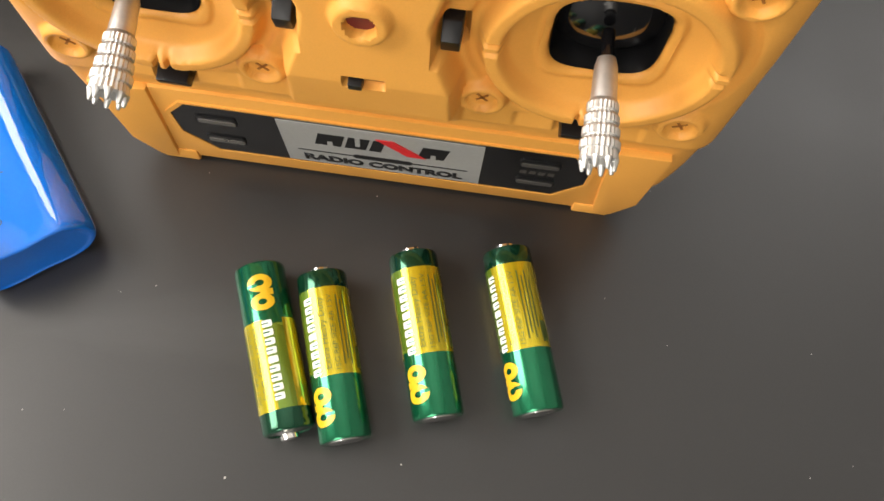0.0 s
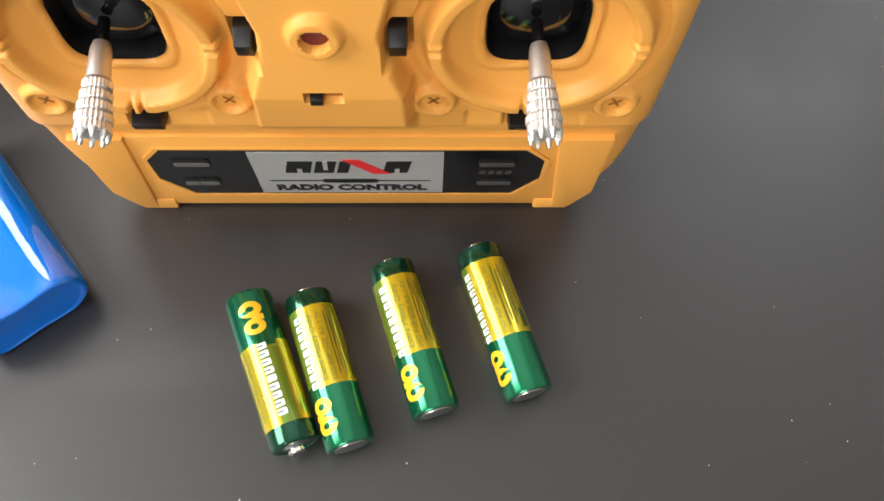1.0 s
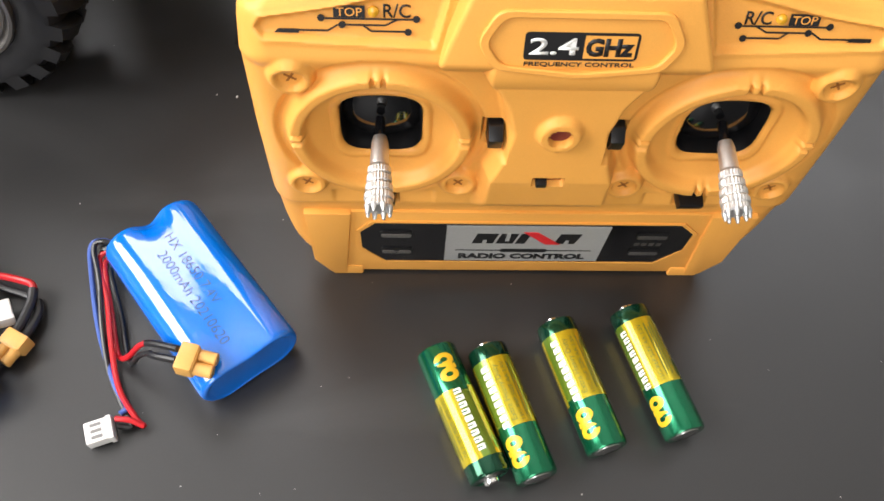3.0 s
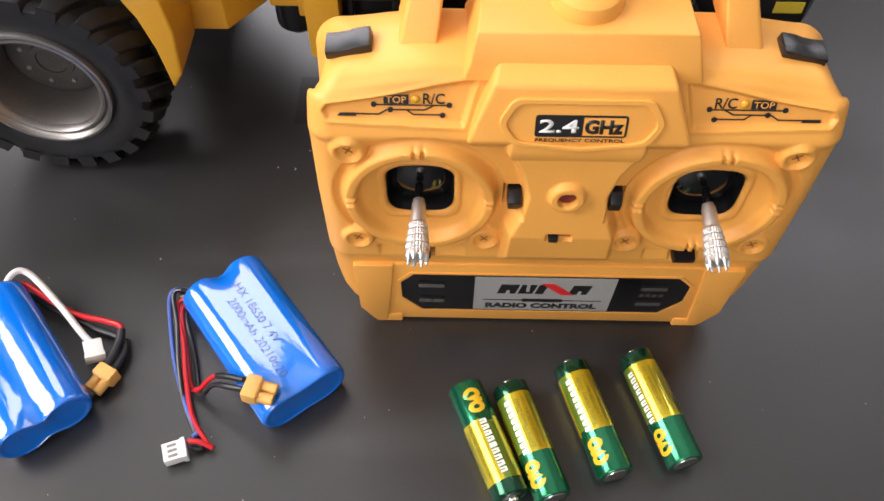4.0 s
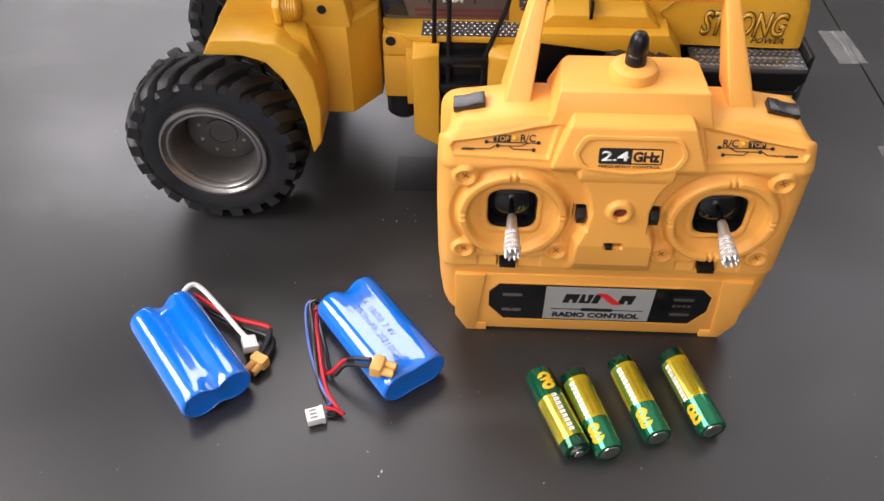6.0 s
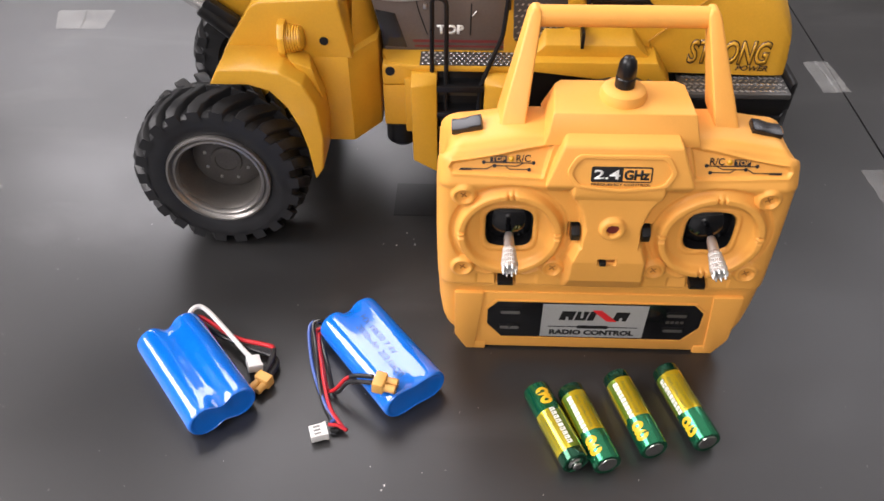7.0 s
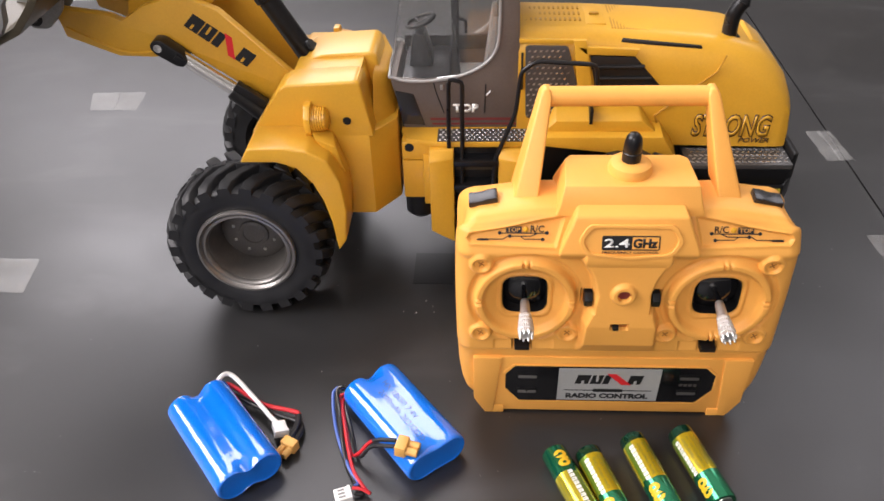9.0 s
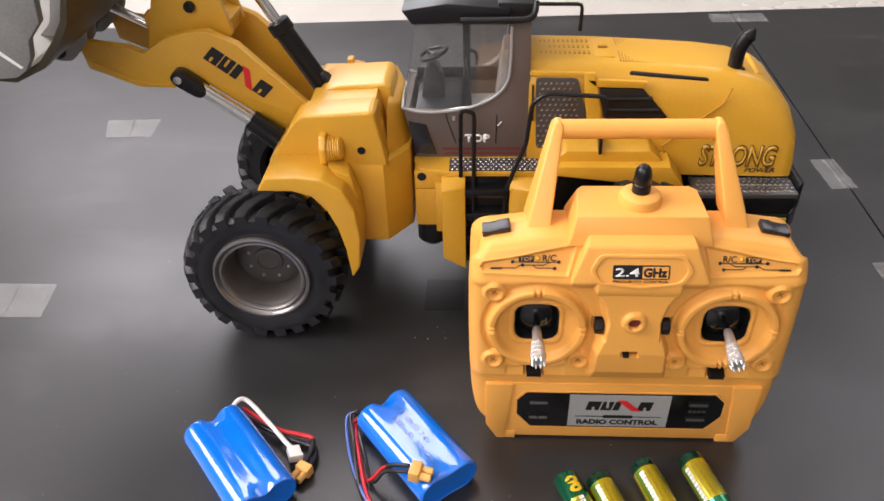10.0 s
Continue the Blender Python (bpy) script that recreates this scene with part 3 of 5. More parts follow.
def on_box(x, z, off=0.0):
    return (x, -0.100 + (z - 1.245) * 0.048 / 0.191 - off, z)


oval = rounded([(-0.252, 0.02), (-0.205, 0.105), (0.205, 0.105), (0.252, 0.02), (0.21, -0.055), (0.0, -0.078), (-0.21, -0.055)], 0.028)
inner = rounded([(-0.228, 0.018), (-0.188, 0.086), (0.188, 0.086), (0.228, 0.018), (0.19, -0.042), (0.0, -0.062), (-0.19, -0.042)], 0.024)
part("label_frame", soften(placed(ring_poly(oval, inner, 0.012), on_box(0, 1.300, -0.002), (1, 0, 0), UPX), 0.003, 1), YEL, box_part)


def print_on_box(bm, mat, name, x, z, off=0.001, label=""):
    return part(name, placed(bm, on_box(x, z, off), (1, 0, 0), UPX), mat, box_part, label, 0)


print_on_box(flat(rounded([(-0.138, -0.038), (0.138, -0.038), (0.138, 0.038), (-0.138, 0.038)], 0.012), 0.001), PRINTK, "frequency_label", 0, 1.310, label="black and yellow frequency label")
print_on_box(flat([(0.006, -0.031), (0.131, -0.031), (0.131, 0.031), (0.006, 0.031)], 0.001), YEL, "label_field", 0, 1.310, 0.0022)
print_on_box(lettering("2.4", 0.046, 0.118, 0.001, 0.02), PRINTW, "print", -0.066, 1.310, 0.0022)
print_on_box(lettering("GHz", 0.050, 0.116, 0.001, 0.05), PRINTK, "print", 0.068, 1.310, 0.0034)
print_on_box(lettering("FREQUENCY CONTROL", 0.014, 0.27, 0.001, 0.02), PRINTK, "print", 0, 1.262, 0.002)

mount = [(s * x, y, z) for s in (-1, 1) for x, y, z in ((0.355, 0.005, 1.40), (0.352, 0.36, 1.40), (0.318, 0.050, 1.545), (0.300, 0.28, 1.562), (0.27, 0.33, 1.552), (0.335, 0.012, 1.455))]
part("antenna_mount", hull(mount, 0.018, 3), YEL, ctrl)
part("antenna_collar", lathe([(0.108, 0), (0.108, 0.02), (0.098, 0.045), (0.078, 0.058), (0.05, 0.06)], (0.004, 0.19, 1.548), (0, -0.02, 1), 40), YEL, ctrl)
ant = part("antenna", lathe([(0.046, 0), (0.046, 0.06), (0.042, 0.065), (0.045, 0.072), (0.042, 0.115), (0.037, 0.140), (0.024, 0.158), (0.008, 0.164)], (0.004, 0.19, 1.593), (0.01, -0.02, 1), 32), BLACK, ctrl, "stubby black antenna")

# carrying handle
for s in (-1, 1):
    leg = [(s * x, y, z) for x, y, z in ((0.565, 0.12, 1.38), (0.435, 0.12, 1.42), (0.565, 0.36, 1.38), (0.435, 0.36, 1.42), (0.432, 0.385, 1.849), (0.372, 0.385, 1.849),
                                         (0.432, 0.485, 1.849), (0.372, 0.485, 1.849), (0.415, 0.40, 1.874), (0.385, 0.40, 1.874), (0.415, 0.47, 1.874), (0.385, 0.47, 1.874))]
    part("handle_leg", hull(leg, 0.014, 3), YEL, ctrl)
part("handle_bar", rod((-0.40, 0.435, 1.822), (0.40, 0.435, 1.822), 0.050, seg=28, edge=0.1), YEL, ctrl)

# shoulder buttons
for s in (-1, 1):
    prof = [(-0.074, -0.02), (-0.074, 0.011), (-0.03, 0.013), (0.0, 0.008), (0.035, 0.008), (0.070, 0.014), (0.074, -0.02)]
    bm = prism([(s * p, q) for p, q in prof], -0.042, 0.042, 0.006)
    bmesh.ops.transform(bm, verts=bm.verts, matrix=Matrix.Translation((s * 0.697 - 0.012, 0.165, 1.406)) @ Matrix.Rotation(s * radians(13), 4, "Y") @ Matrix.Rotation(radians(6), 4, "X"))
    part("shoulder_button", bm, SATIN, ctrl, "glossy black rocker button")

# sticks in their wells
for k, (cx, cz) in enumerate(WELLS):
    g = part("stick_gimbal", lathe([(0.155, -0.02), (0.15, 0.03), (0.135, 0.06), (0.11, 0.083), (0.07, 0.1), (0.03, 0.106), (0.001, 0.107)], (cx, 0.118, cz + 0.004), (0, -1, 0), 32), GLOSS, ctrl, "black ball gimbal of a stick")
    loop = [2 * math.pi * i / 40 for i in range(40)]
    well, rims = bmesh.new(), []
    for size, y in ((1.030, -0.012), (1.012, -0.004), (0.985, 0.045), (0.955, 0.094), (0.3, 0.096)):
        rims.append([well.verts.new((cx + 0.112 * size * math.copysign(abs(math.cos(q)) ** 0.5, math.cos(q)), y, cz + 0.004 + 0.116 * size * math.copysign(abs(math.sin(q)) ** 0.5, math.sin(q)))) for q in loop])
    for p, q in zip(rims, rims[1:]):
        for i in range(40):
            well.faces.new((p[i], p[(i + 1) % 40], q[(i + 1) % 40], q[i]))
    part("well_liner", well, BLACK, ctrl, "black liner of a stick well", 50)
    for a in (-0.055, 0.055):
        part("gimbal_rib", tube([(cx + a, 0.07, cz - 0.09), (cx + a * 0.9, 0.022, cz), (cx + a, 0.06, cz + 0.09)], 0.008, 6), BLACK, g)
    part("gimbal_flap", prism([(cx - 0.10, cz + 0.05), (cx + 0.10, cz + 0.05), (cx + 0.09, cz + 0.115), (cx - 0.09, cz + 0.115)], 0.045, 0.055, 0.004), BLACK, g)
    base, tip = Vector((cx - 0.003, 0.0, cz + 0.015)), Vector((cx - 0.001 + (0.006 if k else 0), -0.305, cz + (-0.040 if k else -0.036)))
    d = tip - base
    st = part("stick", rod(base, base + d * 0.42, 0.014, 0.015, 16), GLOSS, ctrl, "metal joystick with a knurled cap")
    part("neck", lathe([(0.019, 0), (0.024, 0.02), (0.027, 0.09), (0.028, 0.10)], base + d * 0.20, d, 24), ALU, st)
    cap0 = base + d * 0.48
    prof = [(0.026, 0)]
    for i in range(4):
        h = 0.010 + i * 0.031
        prof += [(0.0318 + 0.003 * i, h), (0.034 + 0.003 * i, h + 0.004), (0.034 + 0.003 * i, h + 0.021), (0.030 + 0.003 * i, h + 0.025)]
    prof += [(0.040, 0.136), (0.041, 0.150), (0.034, 0.155), (0.016, 0.148), (0.002, 0.147)]
    prof = [(r * 0.96, h * 0.86) for r, h in prof]
    bm = lathe(prof, cap0, d, 48)
    rot = d.to_track_quat("Z", "Y").to_matrix()
    for i, v in enumerate(bm.verts):
        if (i % 48) % 2 and 48 * 2 < i < 48 * (len(prof) - 3):
            ax = cap0 + d.normalized() * (v.co - cap0).dot(d.normalized())
            v.co = ax + (v.co - ax) * 0.94
    cap = part("knurled_cap", bm, ALU, st, "knurled bright aluminium stick cap", 20)
    for i in range(8):
        q = 2 * math.pi * (i + 0.5) / 8
        c = cap0 + rot @ Vector((0.032 * math.cos(q), 0.032 * math.sin(q), 0.126))
        part("crown_tooth", rod(c, c + d.normalized() * 0.026, 0.0095, 0.004, 8), ALU, cap)

# screws, switches, trims
part("centre_socket", lathe([(0.034, 0.0), (0.026, -0.004), (0.024, -0.03), (0.001, -0.032)], (-0.005, -0.112, 1.01), (0, -1, 0), 24), PRINTD, ctrl, "dark red socket in the middle of the case")
for cx, cz in SCREWS:
    sc = part("screw", lathe([(0.030, 0), (0.030, 0.006), (0.025, 0.011), (0.001, 0.013)], (cx, -0.036, cz), (0, -1, 0), 24), YEL, ctrl, "cross-head screw in a raised boss")
    q = cx * 3
    # flat darker bars carry the shade of the cross slots
    for a in (q, q + math.pi / 2):
        c, s_ = math.cos(a), math.sin(a)
        part("slot", placed(flat([(-0.018 * c - 0.003 * s_, -0.018 * s_ + 0.003 * c), (-0.018 * c + 0.003 * s_, -0.018 * s_ - 0.003 * c), (0.018 * c + 0.003 * s_, 0.018 * s_ - 0.003 * c), (0.018 * c - 0.003 * s_, 0.018 * s_ + 0.003 * c)], 0.001), (cx, -0.0498, cz)), SLOTP, sc, smooth=0)
for x in (-0.172, 0.168):
    part("slide_switch", hull([(x + a, y, 0.937 + b) for a, b, y in ((-0.022, -0.042, -0.02), (0.022, -0.042, -0.02), (-0.022, 0.042, -0.02), (0.022, 0.042, -0.02), (-0.02, -0.03, -0.085), (0.02, -0.03, -0.085), (-0.02, 0.014, -0.095), (0.02, 0.014, -0.095), (-0.021, 0.040, -0.06), (0.021, 0.040, -0.06))], 0.004), BLACK, ctrl, "small black slide switch")
part("switch_slot", block((-0.044, -0.106, 0.786), (0.034, -0.096, 0.812), 0.002), SLOTP, ctrl, "slot of the mode switch with its shade coloured in")
part("mode_switch", hull([(-0.026 + a, y, 0.796 + b) for a, b, y in ((-0.018, -0.016, -0.09), (0.016, -0.016, -0.09), (-0.018, 0.016, -0.09), (0.016, 0.016, -0.09), (-0.016, -0.015, -0.132), (0.014, -0.015, -0.132), (-0.016, 0.008, -0.135), (0.014, 0.008, -0.135))], 0.003), BLACK, ctrl, "small black mode switch")
for x in (-0.495, 0.488):
    part("trim_lever", hull([(x + a, y, 0.590 + b) for a, b, y in ((-0.042, -0.022, -0.0), (0.042, -0.022, 0.0), (-0.042, 0.022, -0.0), (0.042, 0.022, -0.0), (-0.04, -0.024, -0.06), (0.04, -0.024, -0.06), (-0.038, 0.012, -0.072), (0.038, 0.012, -0.072))], 0.004), BLACK, ctrl, "small black trim lever")

# printed shoulder panels
TILT_UP = (0, 0.072, 0.18)


def on_shoulder(x, z, off=0.0):
    return (x, -0.054 + (z - 1.215) * 0.072 / 0.18 + 0.014 - off, z)


def print_on_shoulder(bm, mat, name, x, z, off=0.002):
    part(name, placed(bm, on_shoulder(x, z, off), (1, 0, 0), TILT_UP), mat, ctrl, smooth=0)


def bar_line(pts, w=0.0022):
    return merged(*[flat([(x0 - dy, y0 + dx), (x0 + dy, y0 - dx), (x1 + dy, y1 - dx), (x1 - dy, y1 + dx)], 0.001)
                    for (x0, y0), (x1, y1) in zip(pts, pts[1:]) for L in [math.hypot(x1 - x0, y1 - y0)] for dx, dy in [((x1 - x0) / L * w, (y1 - y0) / L * w)]])


for s in (-1, 1):
    bx0 = s * 0.525
    print_on_shoulder(flat([(-0.038, -0.015), (0.038, -0.015), (0.038, 0.015), (-0.038, 0.015)], 0.001), PRINTK, "word_field", s * 0.557, 1.325)
    print_on_shoulder(lettering("TOP", 0.021, 0.062, 0.001), YEL, "print", s * 0.557, 1.325, 0.0034)
    print_on_shoulder(lettering("R/C", 0.034, 0.066, 0.001, 0.012), PRINTK, "print", s * 0.442, 1.328)
    part("indicator_lamp", lathe([(0.014, 0), (0.013, 0.005), (0.006, 0.009), (0.001, 0.01)], on_shoulder(s * 0.499, 1.325), (0, -0.94, 0.34), 16), LAMPG, ctrl)
    trace = [[(-0.06, 0.0), (0.055, 0.0), (0.085, 0.022), (0.125, 0.022)], [(-0.095, 0.022), (0.085, 0.022)], [(0.0, 0.0), (0.02, -0.022), (0.105, -0.022)], [(-0.20, -0.022), (-0.085, -0.022), (-0.06, 0.0)]]
    for t_ in trace:
        print_on_shoulder(bar_line([(p * -s if s > 0 else p, q * 0.7) for p, q in t_]), PRINTK, "circuit_line", bx0, 1.294)
    for p, q in ((-0.100, 0.022), (0.130, 0.022), (0.11, -0.022), (-0.05, 0.0)):
        print_on_shoulder(flat([(0.009 * math.cos(a * math.pi / 6), 0.009 * math.sin(a * math.pi / 6)) for a in range(12)], 0.0014), PRINTK, "circuit_dot", bx0 + (-p if s > 0 else p), 1.294 + q * 0.7)
    print_on_shoulder(flat([(-0.03, -0.005), (0.03, -0.005), (0.03, 0.005), (-0.02, 0.005)], 0.0014), PRINTK, "circuit_bar", bx0 + (0.185 if s > 0 else -0.185), 1.278)

# ---- dry cells: local frame, the axis along y with the positive nub at +y, z up ----
def wrap(bm, r, turn):
    """Bends a flat piece (x across, y along) round the cell; turn in degrees from the top, to the +x side."""
    long = [e for e in bm.edges if e.calc_length() > 0.014]
    while long:
        bmesh.ops.subdivide_edges(bm, edges=long, cuts=1)
        bmesh.ops.triangulate(bm, faces=[f for f in bm.faces if len(f.verts) > 4])
        nxt = [e for e in bm.edges if e.calc_length() > 0.020]
        if len(nxt) == len(long) or len(bm.verts) > 4000:
            break
        long = nxt
    for v in bm.verts:
        q = v.co.x / r + radians(turn)
        v.co = (math.sin(q) * (r + v.co.z), v.co.y, math.cos(q) * (r + v.co.z))
    return bm


def patch(a0, a1, y0, y1, r, thick=0.0006, n=14, m=4):
    """A strip of print over an angle of the cell's side."""
    bm, rows = bmesh.new(), []
    for j in range(m + 1):
        y = y0 + (y1 - y0) * j / m
        rows.append([bm.verts.new((math.sin(radians(a0 + (a1 - a0) * i / n)) * (r + thick), y, math.cos(radians(a0 + (a1 - a0) * i / n)) * (r + thick))) for i in range(n + 1)])
    for j in range(m):
        for i in range(n):
            bm.faces.new((rows[j][i], rows[j][i + 1], rows[j + 1][i + 1], rows[j + 1][i]))
    return bm


CR = 0.0718


def dry_cell(label):
    """A double-A cell; its length 0.505 with the nub, lying along y."""
    ob = thing("dry_cell", 0, 0, 0, label, "battery", "dry cells")
    r = CR
    part("sleeve", lathe([(r - 0.012, -0.247), (r - 0.004, -0.247), (r, -0.240), (r, 0.222), (r - 0.003, 0.229), (r - 0.010, 0.232), (r - 0.014, 0.229)], (0, 0, 0), (0, 1, 0), 48), GREEN, ob, "shiny green printed metal sleeve", 30)
    part("sleeve_end_band", lathe([(r + 0.0003, 0.176), (r + 0.0004, 0.222), (r - 0.0026, 0.2293)], (0, 0, 0), (0, 1, 0), 48), GREEND, ob)
    part("negative_end", lathe([(0.001, -0.252), (0.040, -0.252), (0.048, -0.249), (0.052, -0.243), (r - 0.010, -0.243)], (0, 0, 0), (0, 1, 0), 40), CHROME, ob, "bright metal negative end", 30)
    part("insulator_ring", lathe([(0.028, 0.226), (0.055, 0.2285), (r - 0.012, 0.2285)], (0, 0, 0), (0, 1, 0), 40), GREEND, ob)
    part("positive_nub", lathe([(0.040, 0.229), (0.030, 0.233), (0.027, 0.236), (0.027, 0.250), (0.022, 0.254), (0.001, 0.254)], (0, 0, 0), (0, 1, 0), 32), CHROME, ob, "bright metal positive nub", 30)
    lab = part("label_field", patch(-20, 200, -0.075, 0.176, r, n=40), LABY, ob, "yellow printed label field")
    part("label_back", patch(-160, -62, -0.075, 0.176, r, n=18), LABY, ob)
    part("label_fade", patch(-62, -20, -0.060, 0.176, r, 0.0005), material("yellow_green_print", (0.17, 0.28, 0.03), 0.27, metal=0.5, coat=0.5), ob)
    # brand words as plain white blocks, and the yellow mark as plain rounded shapes
    for i in range(9):
        y = -0.062 + i * 0.0255
        b = flat(rounded([(-0.014, -0.0098), (0.014, -0.0083), (0.014, 0.0108), (-0.014, 0.0093)], 0.004, 3), 0.0004)
        part("brand_block", wrap(shifted(b, 0, y), r + 0.0009, -27), PRINTW, ob, smooth=0)
        if i != 4:
            part("brand_gap", wrap(shifted(flat([(-0.004, -0.0018), (0.0142, -0.0018), (0.0142, 0.0016), (-0.004, 0.0016)], 0.0002), 0, y), r + 0.0014, -27), GREEN, ob, smooth=0)
    ring = [(math.cos(q * math.pi / 9) , math.sin(q * math.pi / 9)) for q in range(18)]
    for y, w, h in ((-0.182, 0.036, 0.026), (-0.126, 0.034, 0.025)):
        big, hole = [(w * c, y + h * s) for c, s in ring], [(w * 0.36 * c, y + h * 0.34 * s) for c, s in ring]
        part("brand_mark", wrap(ring_poly(big, hole, 0.0004), r + 0.0009, -27), LABO, ob, smooth=0)
    part("brand_mark_bar", wrap(shifted(flat([(-0.034, -0.009), (0.002, -0.009), (0.002, 0.009), (-0.034, 0.009)], 0.0004), 0.0, -0.153), r + 0.0009, -27), LABO, ob, smooth=0)
    part("brand_mark_notch", wrap(shifted(flat([(0.008, -0.005), (0.037, -0.005), (0.037, 0.005), (0.008, 0.005)], 0.0002), 0.0, -0.176), r + 0.0015, -27), GREEN, ob, smooth=0)
    def words(text, high, wide, turn, y, mat):
        b = lettering(text, high, wide, 0.0)
        bmesh.ops.rotate(b, verts=b.verts, cent=(0, 0, 0), matrix=Matrix.Rotation(math.pi / 2, 3, "Z"))
        part("print", wrap(shifted(b, 0, y), r + 0.0012, turn), mat, ob, smooth=0)
    words("Extra Heavy Duty", 0.024, 0.205, 4, 0.045, PRINTG)
    words("15G R6P SIZE AA 1.5V", 0.014, 0.215, 24, 0.045, PRINTG)
    for turn, k in ((40, 0.20), (49, 0.17), (58, 0.20), (67, 0.14)):
        part("print_line", wrap(shifted(flat([(-0.0022, -k / 2), (0.0022, -k / 2), (0.0022, k / 2), (-0.0022, k / 2)], 0.0002), 0, 0.05), r + 0.0008, turn), PRINTG, ob, smooth=0)
    part("print_box", wrap(shifted(flat([(-0.013, -0.03), (0.013, -0.03), (0.013, 0.03), (-0.013, 0.03)], 0.0002), 0, -0.03), r + 0.0008, 84), PRINTG, ob, smooth=0)
    return ob


def shifted(bm, x, y, z=0.0):
    bmesh.ops.translate(bm, verts=bm.verts, vec=(x, y, z))
    return bm


def cell_pose(neg, pos, roll):
    d = Vector((pos[0] - neg[0], pos[1] - neg[1], 0))
    c = (Vector((*neg, 0)) + Vector((*pos, 0))) / 2
    return Matrix.Translation((c.x * U, c.y * U, CR * U)) @ Matrix.Rotation(math.atan2(d.y, d.x) - math.pi / 2, 4, "Z") @ Matrix.Rotation(radians(roll), 4, "Y")


first = dry_cell("green and yellow double-A dry cell lying on the black mat")
first.matrix_world = cell_pose((0.019, -0.802), (-0.141, -0.322), -12)
for neg, pos, roll, note in (((0.260, -0.705), (0.113, -0.226), -14, "green and yellow double-A dry cell lying apart in the row"),
                             ((0.533, -0.655), (0.385, -0.172), -36, "green and yellow double-A dry cell at the end of the row"),
                             ((-0.316, -0.345), (-0.131, -0.812), 26, "green and yellow double-A dry cell turned end for end")):
    c = copy_thing(first, cell_pose(neg, pos, roll))
    c["label"] = note

# ---- lithium packs: local frame, length along x, width along y ----
PACK_L, PACK_W, PACK_R = 0.349, 0.192, 0.0943


def pack_top(x, y, dips):
    """Height of the film over the two cells; dips: how far it sinks between them at the far end, the middle and the near end."""
    far, mid, near = dips
    e = abs(x) / PACK_L
    dip = mid + ((far if x < 0 else near) - mid) * float(sm(0.80, 1.0, np.array(e)))
    w = PACK_W - PACK_R
    if abs(y) < w:
        return 2 * PACK_R - dip * (0.5 + 0.5 * math.cos(math.pi * y / w)) ** 1.3
    return PACK_R + math.sqrt(max(0.0, PACK_R ** 2 - (abs(y) - w) ** 2))


def pack_body(dips):
    """Two round cells side by side in one shrink-wrapped sleeve, its film folded over the ends."""
    w, ys = PACK_W - PACK_R, []
    for i in range(13):
        q = math.pi / 2 * i / 12
        ys.append(-w - PACK_R * math.cos(q))
    ys += [-w + 2 * w * i / 20 for i in range(1, 20)]
    ys += [-y for y in ys[12::-1]]
    L = PACK_L
    half = [(0.0, 1.0), (0.10, 1.0), (0.20, 1.0), (0.26, 1.0), (0.30, 1.0), (L - 0.022, 0.998), (L - 0.010, 0.985), (L - 0.003, 0.962), (L, 0.935), (L + 0.001, 0.90), (L - 0.003, 0.87), (L - 0.005, 0.80)]
    bm, rings = bmesh.new(), []
    for x, g in [(-x, g) for x, g in half[:0:-1]] + half:
        top = [(y * g, PACK_R + (pack_top(x, y, dips) - PACK_R) * g) for y in ys]
        low = [(y * g, PACK_R - (pack_top(x, y, [0.7 * d for d in dips]) - PACK_R) * g) for y in ys[-2:0:-1]]
        rings.append([bm.verts.new((x, y, z)) for y, z in top + low])
    n = len(rings[0])
    for a, b in zip(rings, rings[1:]):
        for k in range(n):
            j = (k + 1) % n
            bm.faces.new((a[k], a[j], b[j], b[k]))
    bm.faces.new(rings[0][::-1]), bm.faces.new(rings[-1])
    return bm


def jst_plug(m, parent, slots=True):
    """A white three-way balance plug."""
    bm = block((-0.055, -0.048, -0.030), (0.055, 0.048, 0.030), 0.006)
    lip = block((-0.058, -0.052, -0.033), (-0.035, 0.052, 0.033), 0.004)
    body = merged(bm, lip)
    bmesh.ops.transform(body, verts=body.verts, matrix=m)
    p = part("balance_plug", body, WHITEP, parent, "white nylon balance plug", local=True)
    # grey blocks on the top face paint in the shade of the slots
    for k in (-1, 0, 1) if slots else ():
        s = block((-0.015, k * 0.027 - 0.007, 0.028), (0.03, k * 0.027 + 0.007, 0.0315), 0.0)
        bmesh.ops.transform(s, verts=s.verts, matrix=m)
        part("slot", s, SLOTG, p, smooth=0, local=True)


def xt_plug(m, parent):
    """An amber two-pole power plug with round sockets."""
    body = merged(block((-0.075, -0.056, -0.042), (-0.005, 0.056, 0.042), 0.010), block((-0.02, -0.050, -0.036), (0.0, 0.050, 0.036), 0.008),
                  rod((-0.01, -0.026, 0), (0.068, -0.026, 0), 0.026, seg=16), rod((-0.01, 0.026, 0), (0.068, 0.026, 0), 0.026, seg=16))
    bmesh.ops.transform(body, verts=body.verts, matrix=m)
    p = part("power_plug", body, XT, parent, "amber nylon two-pole power plug", local=True)
    for k in (-0.026, 0.026):
        s = lathe([(0.016, 0), (0.016, 0.002), (0.010, 0.002), (0.009, -0.01), (0.001, -0.01)], (0.068, k, 0), (1, 0, 0), 14)
        bmesh.ops.transform(s, verts=s.verts, matrix=m)
        part("socket", s, BRASS, p, local=True)


def pack_frame(cx, cy, turn):
    """The world-to-pack transform, for laying out leads in world decimetres."""
    return (Matrix.Translation((cx, cy, 0)) @ Matrix.Rotation(radians(turn), 4, "Z")).inverted()


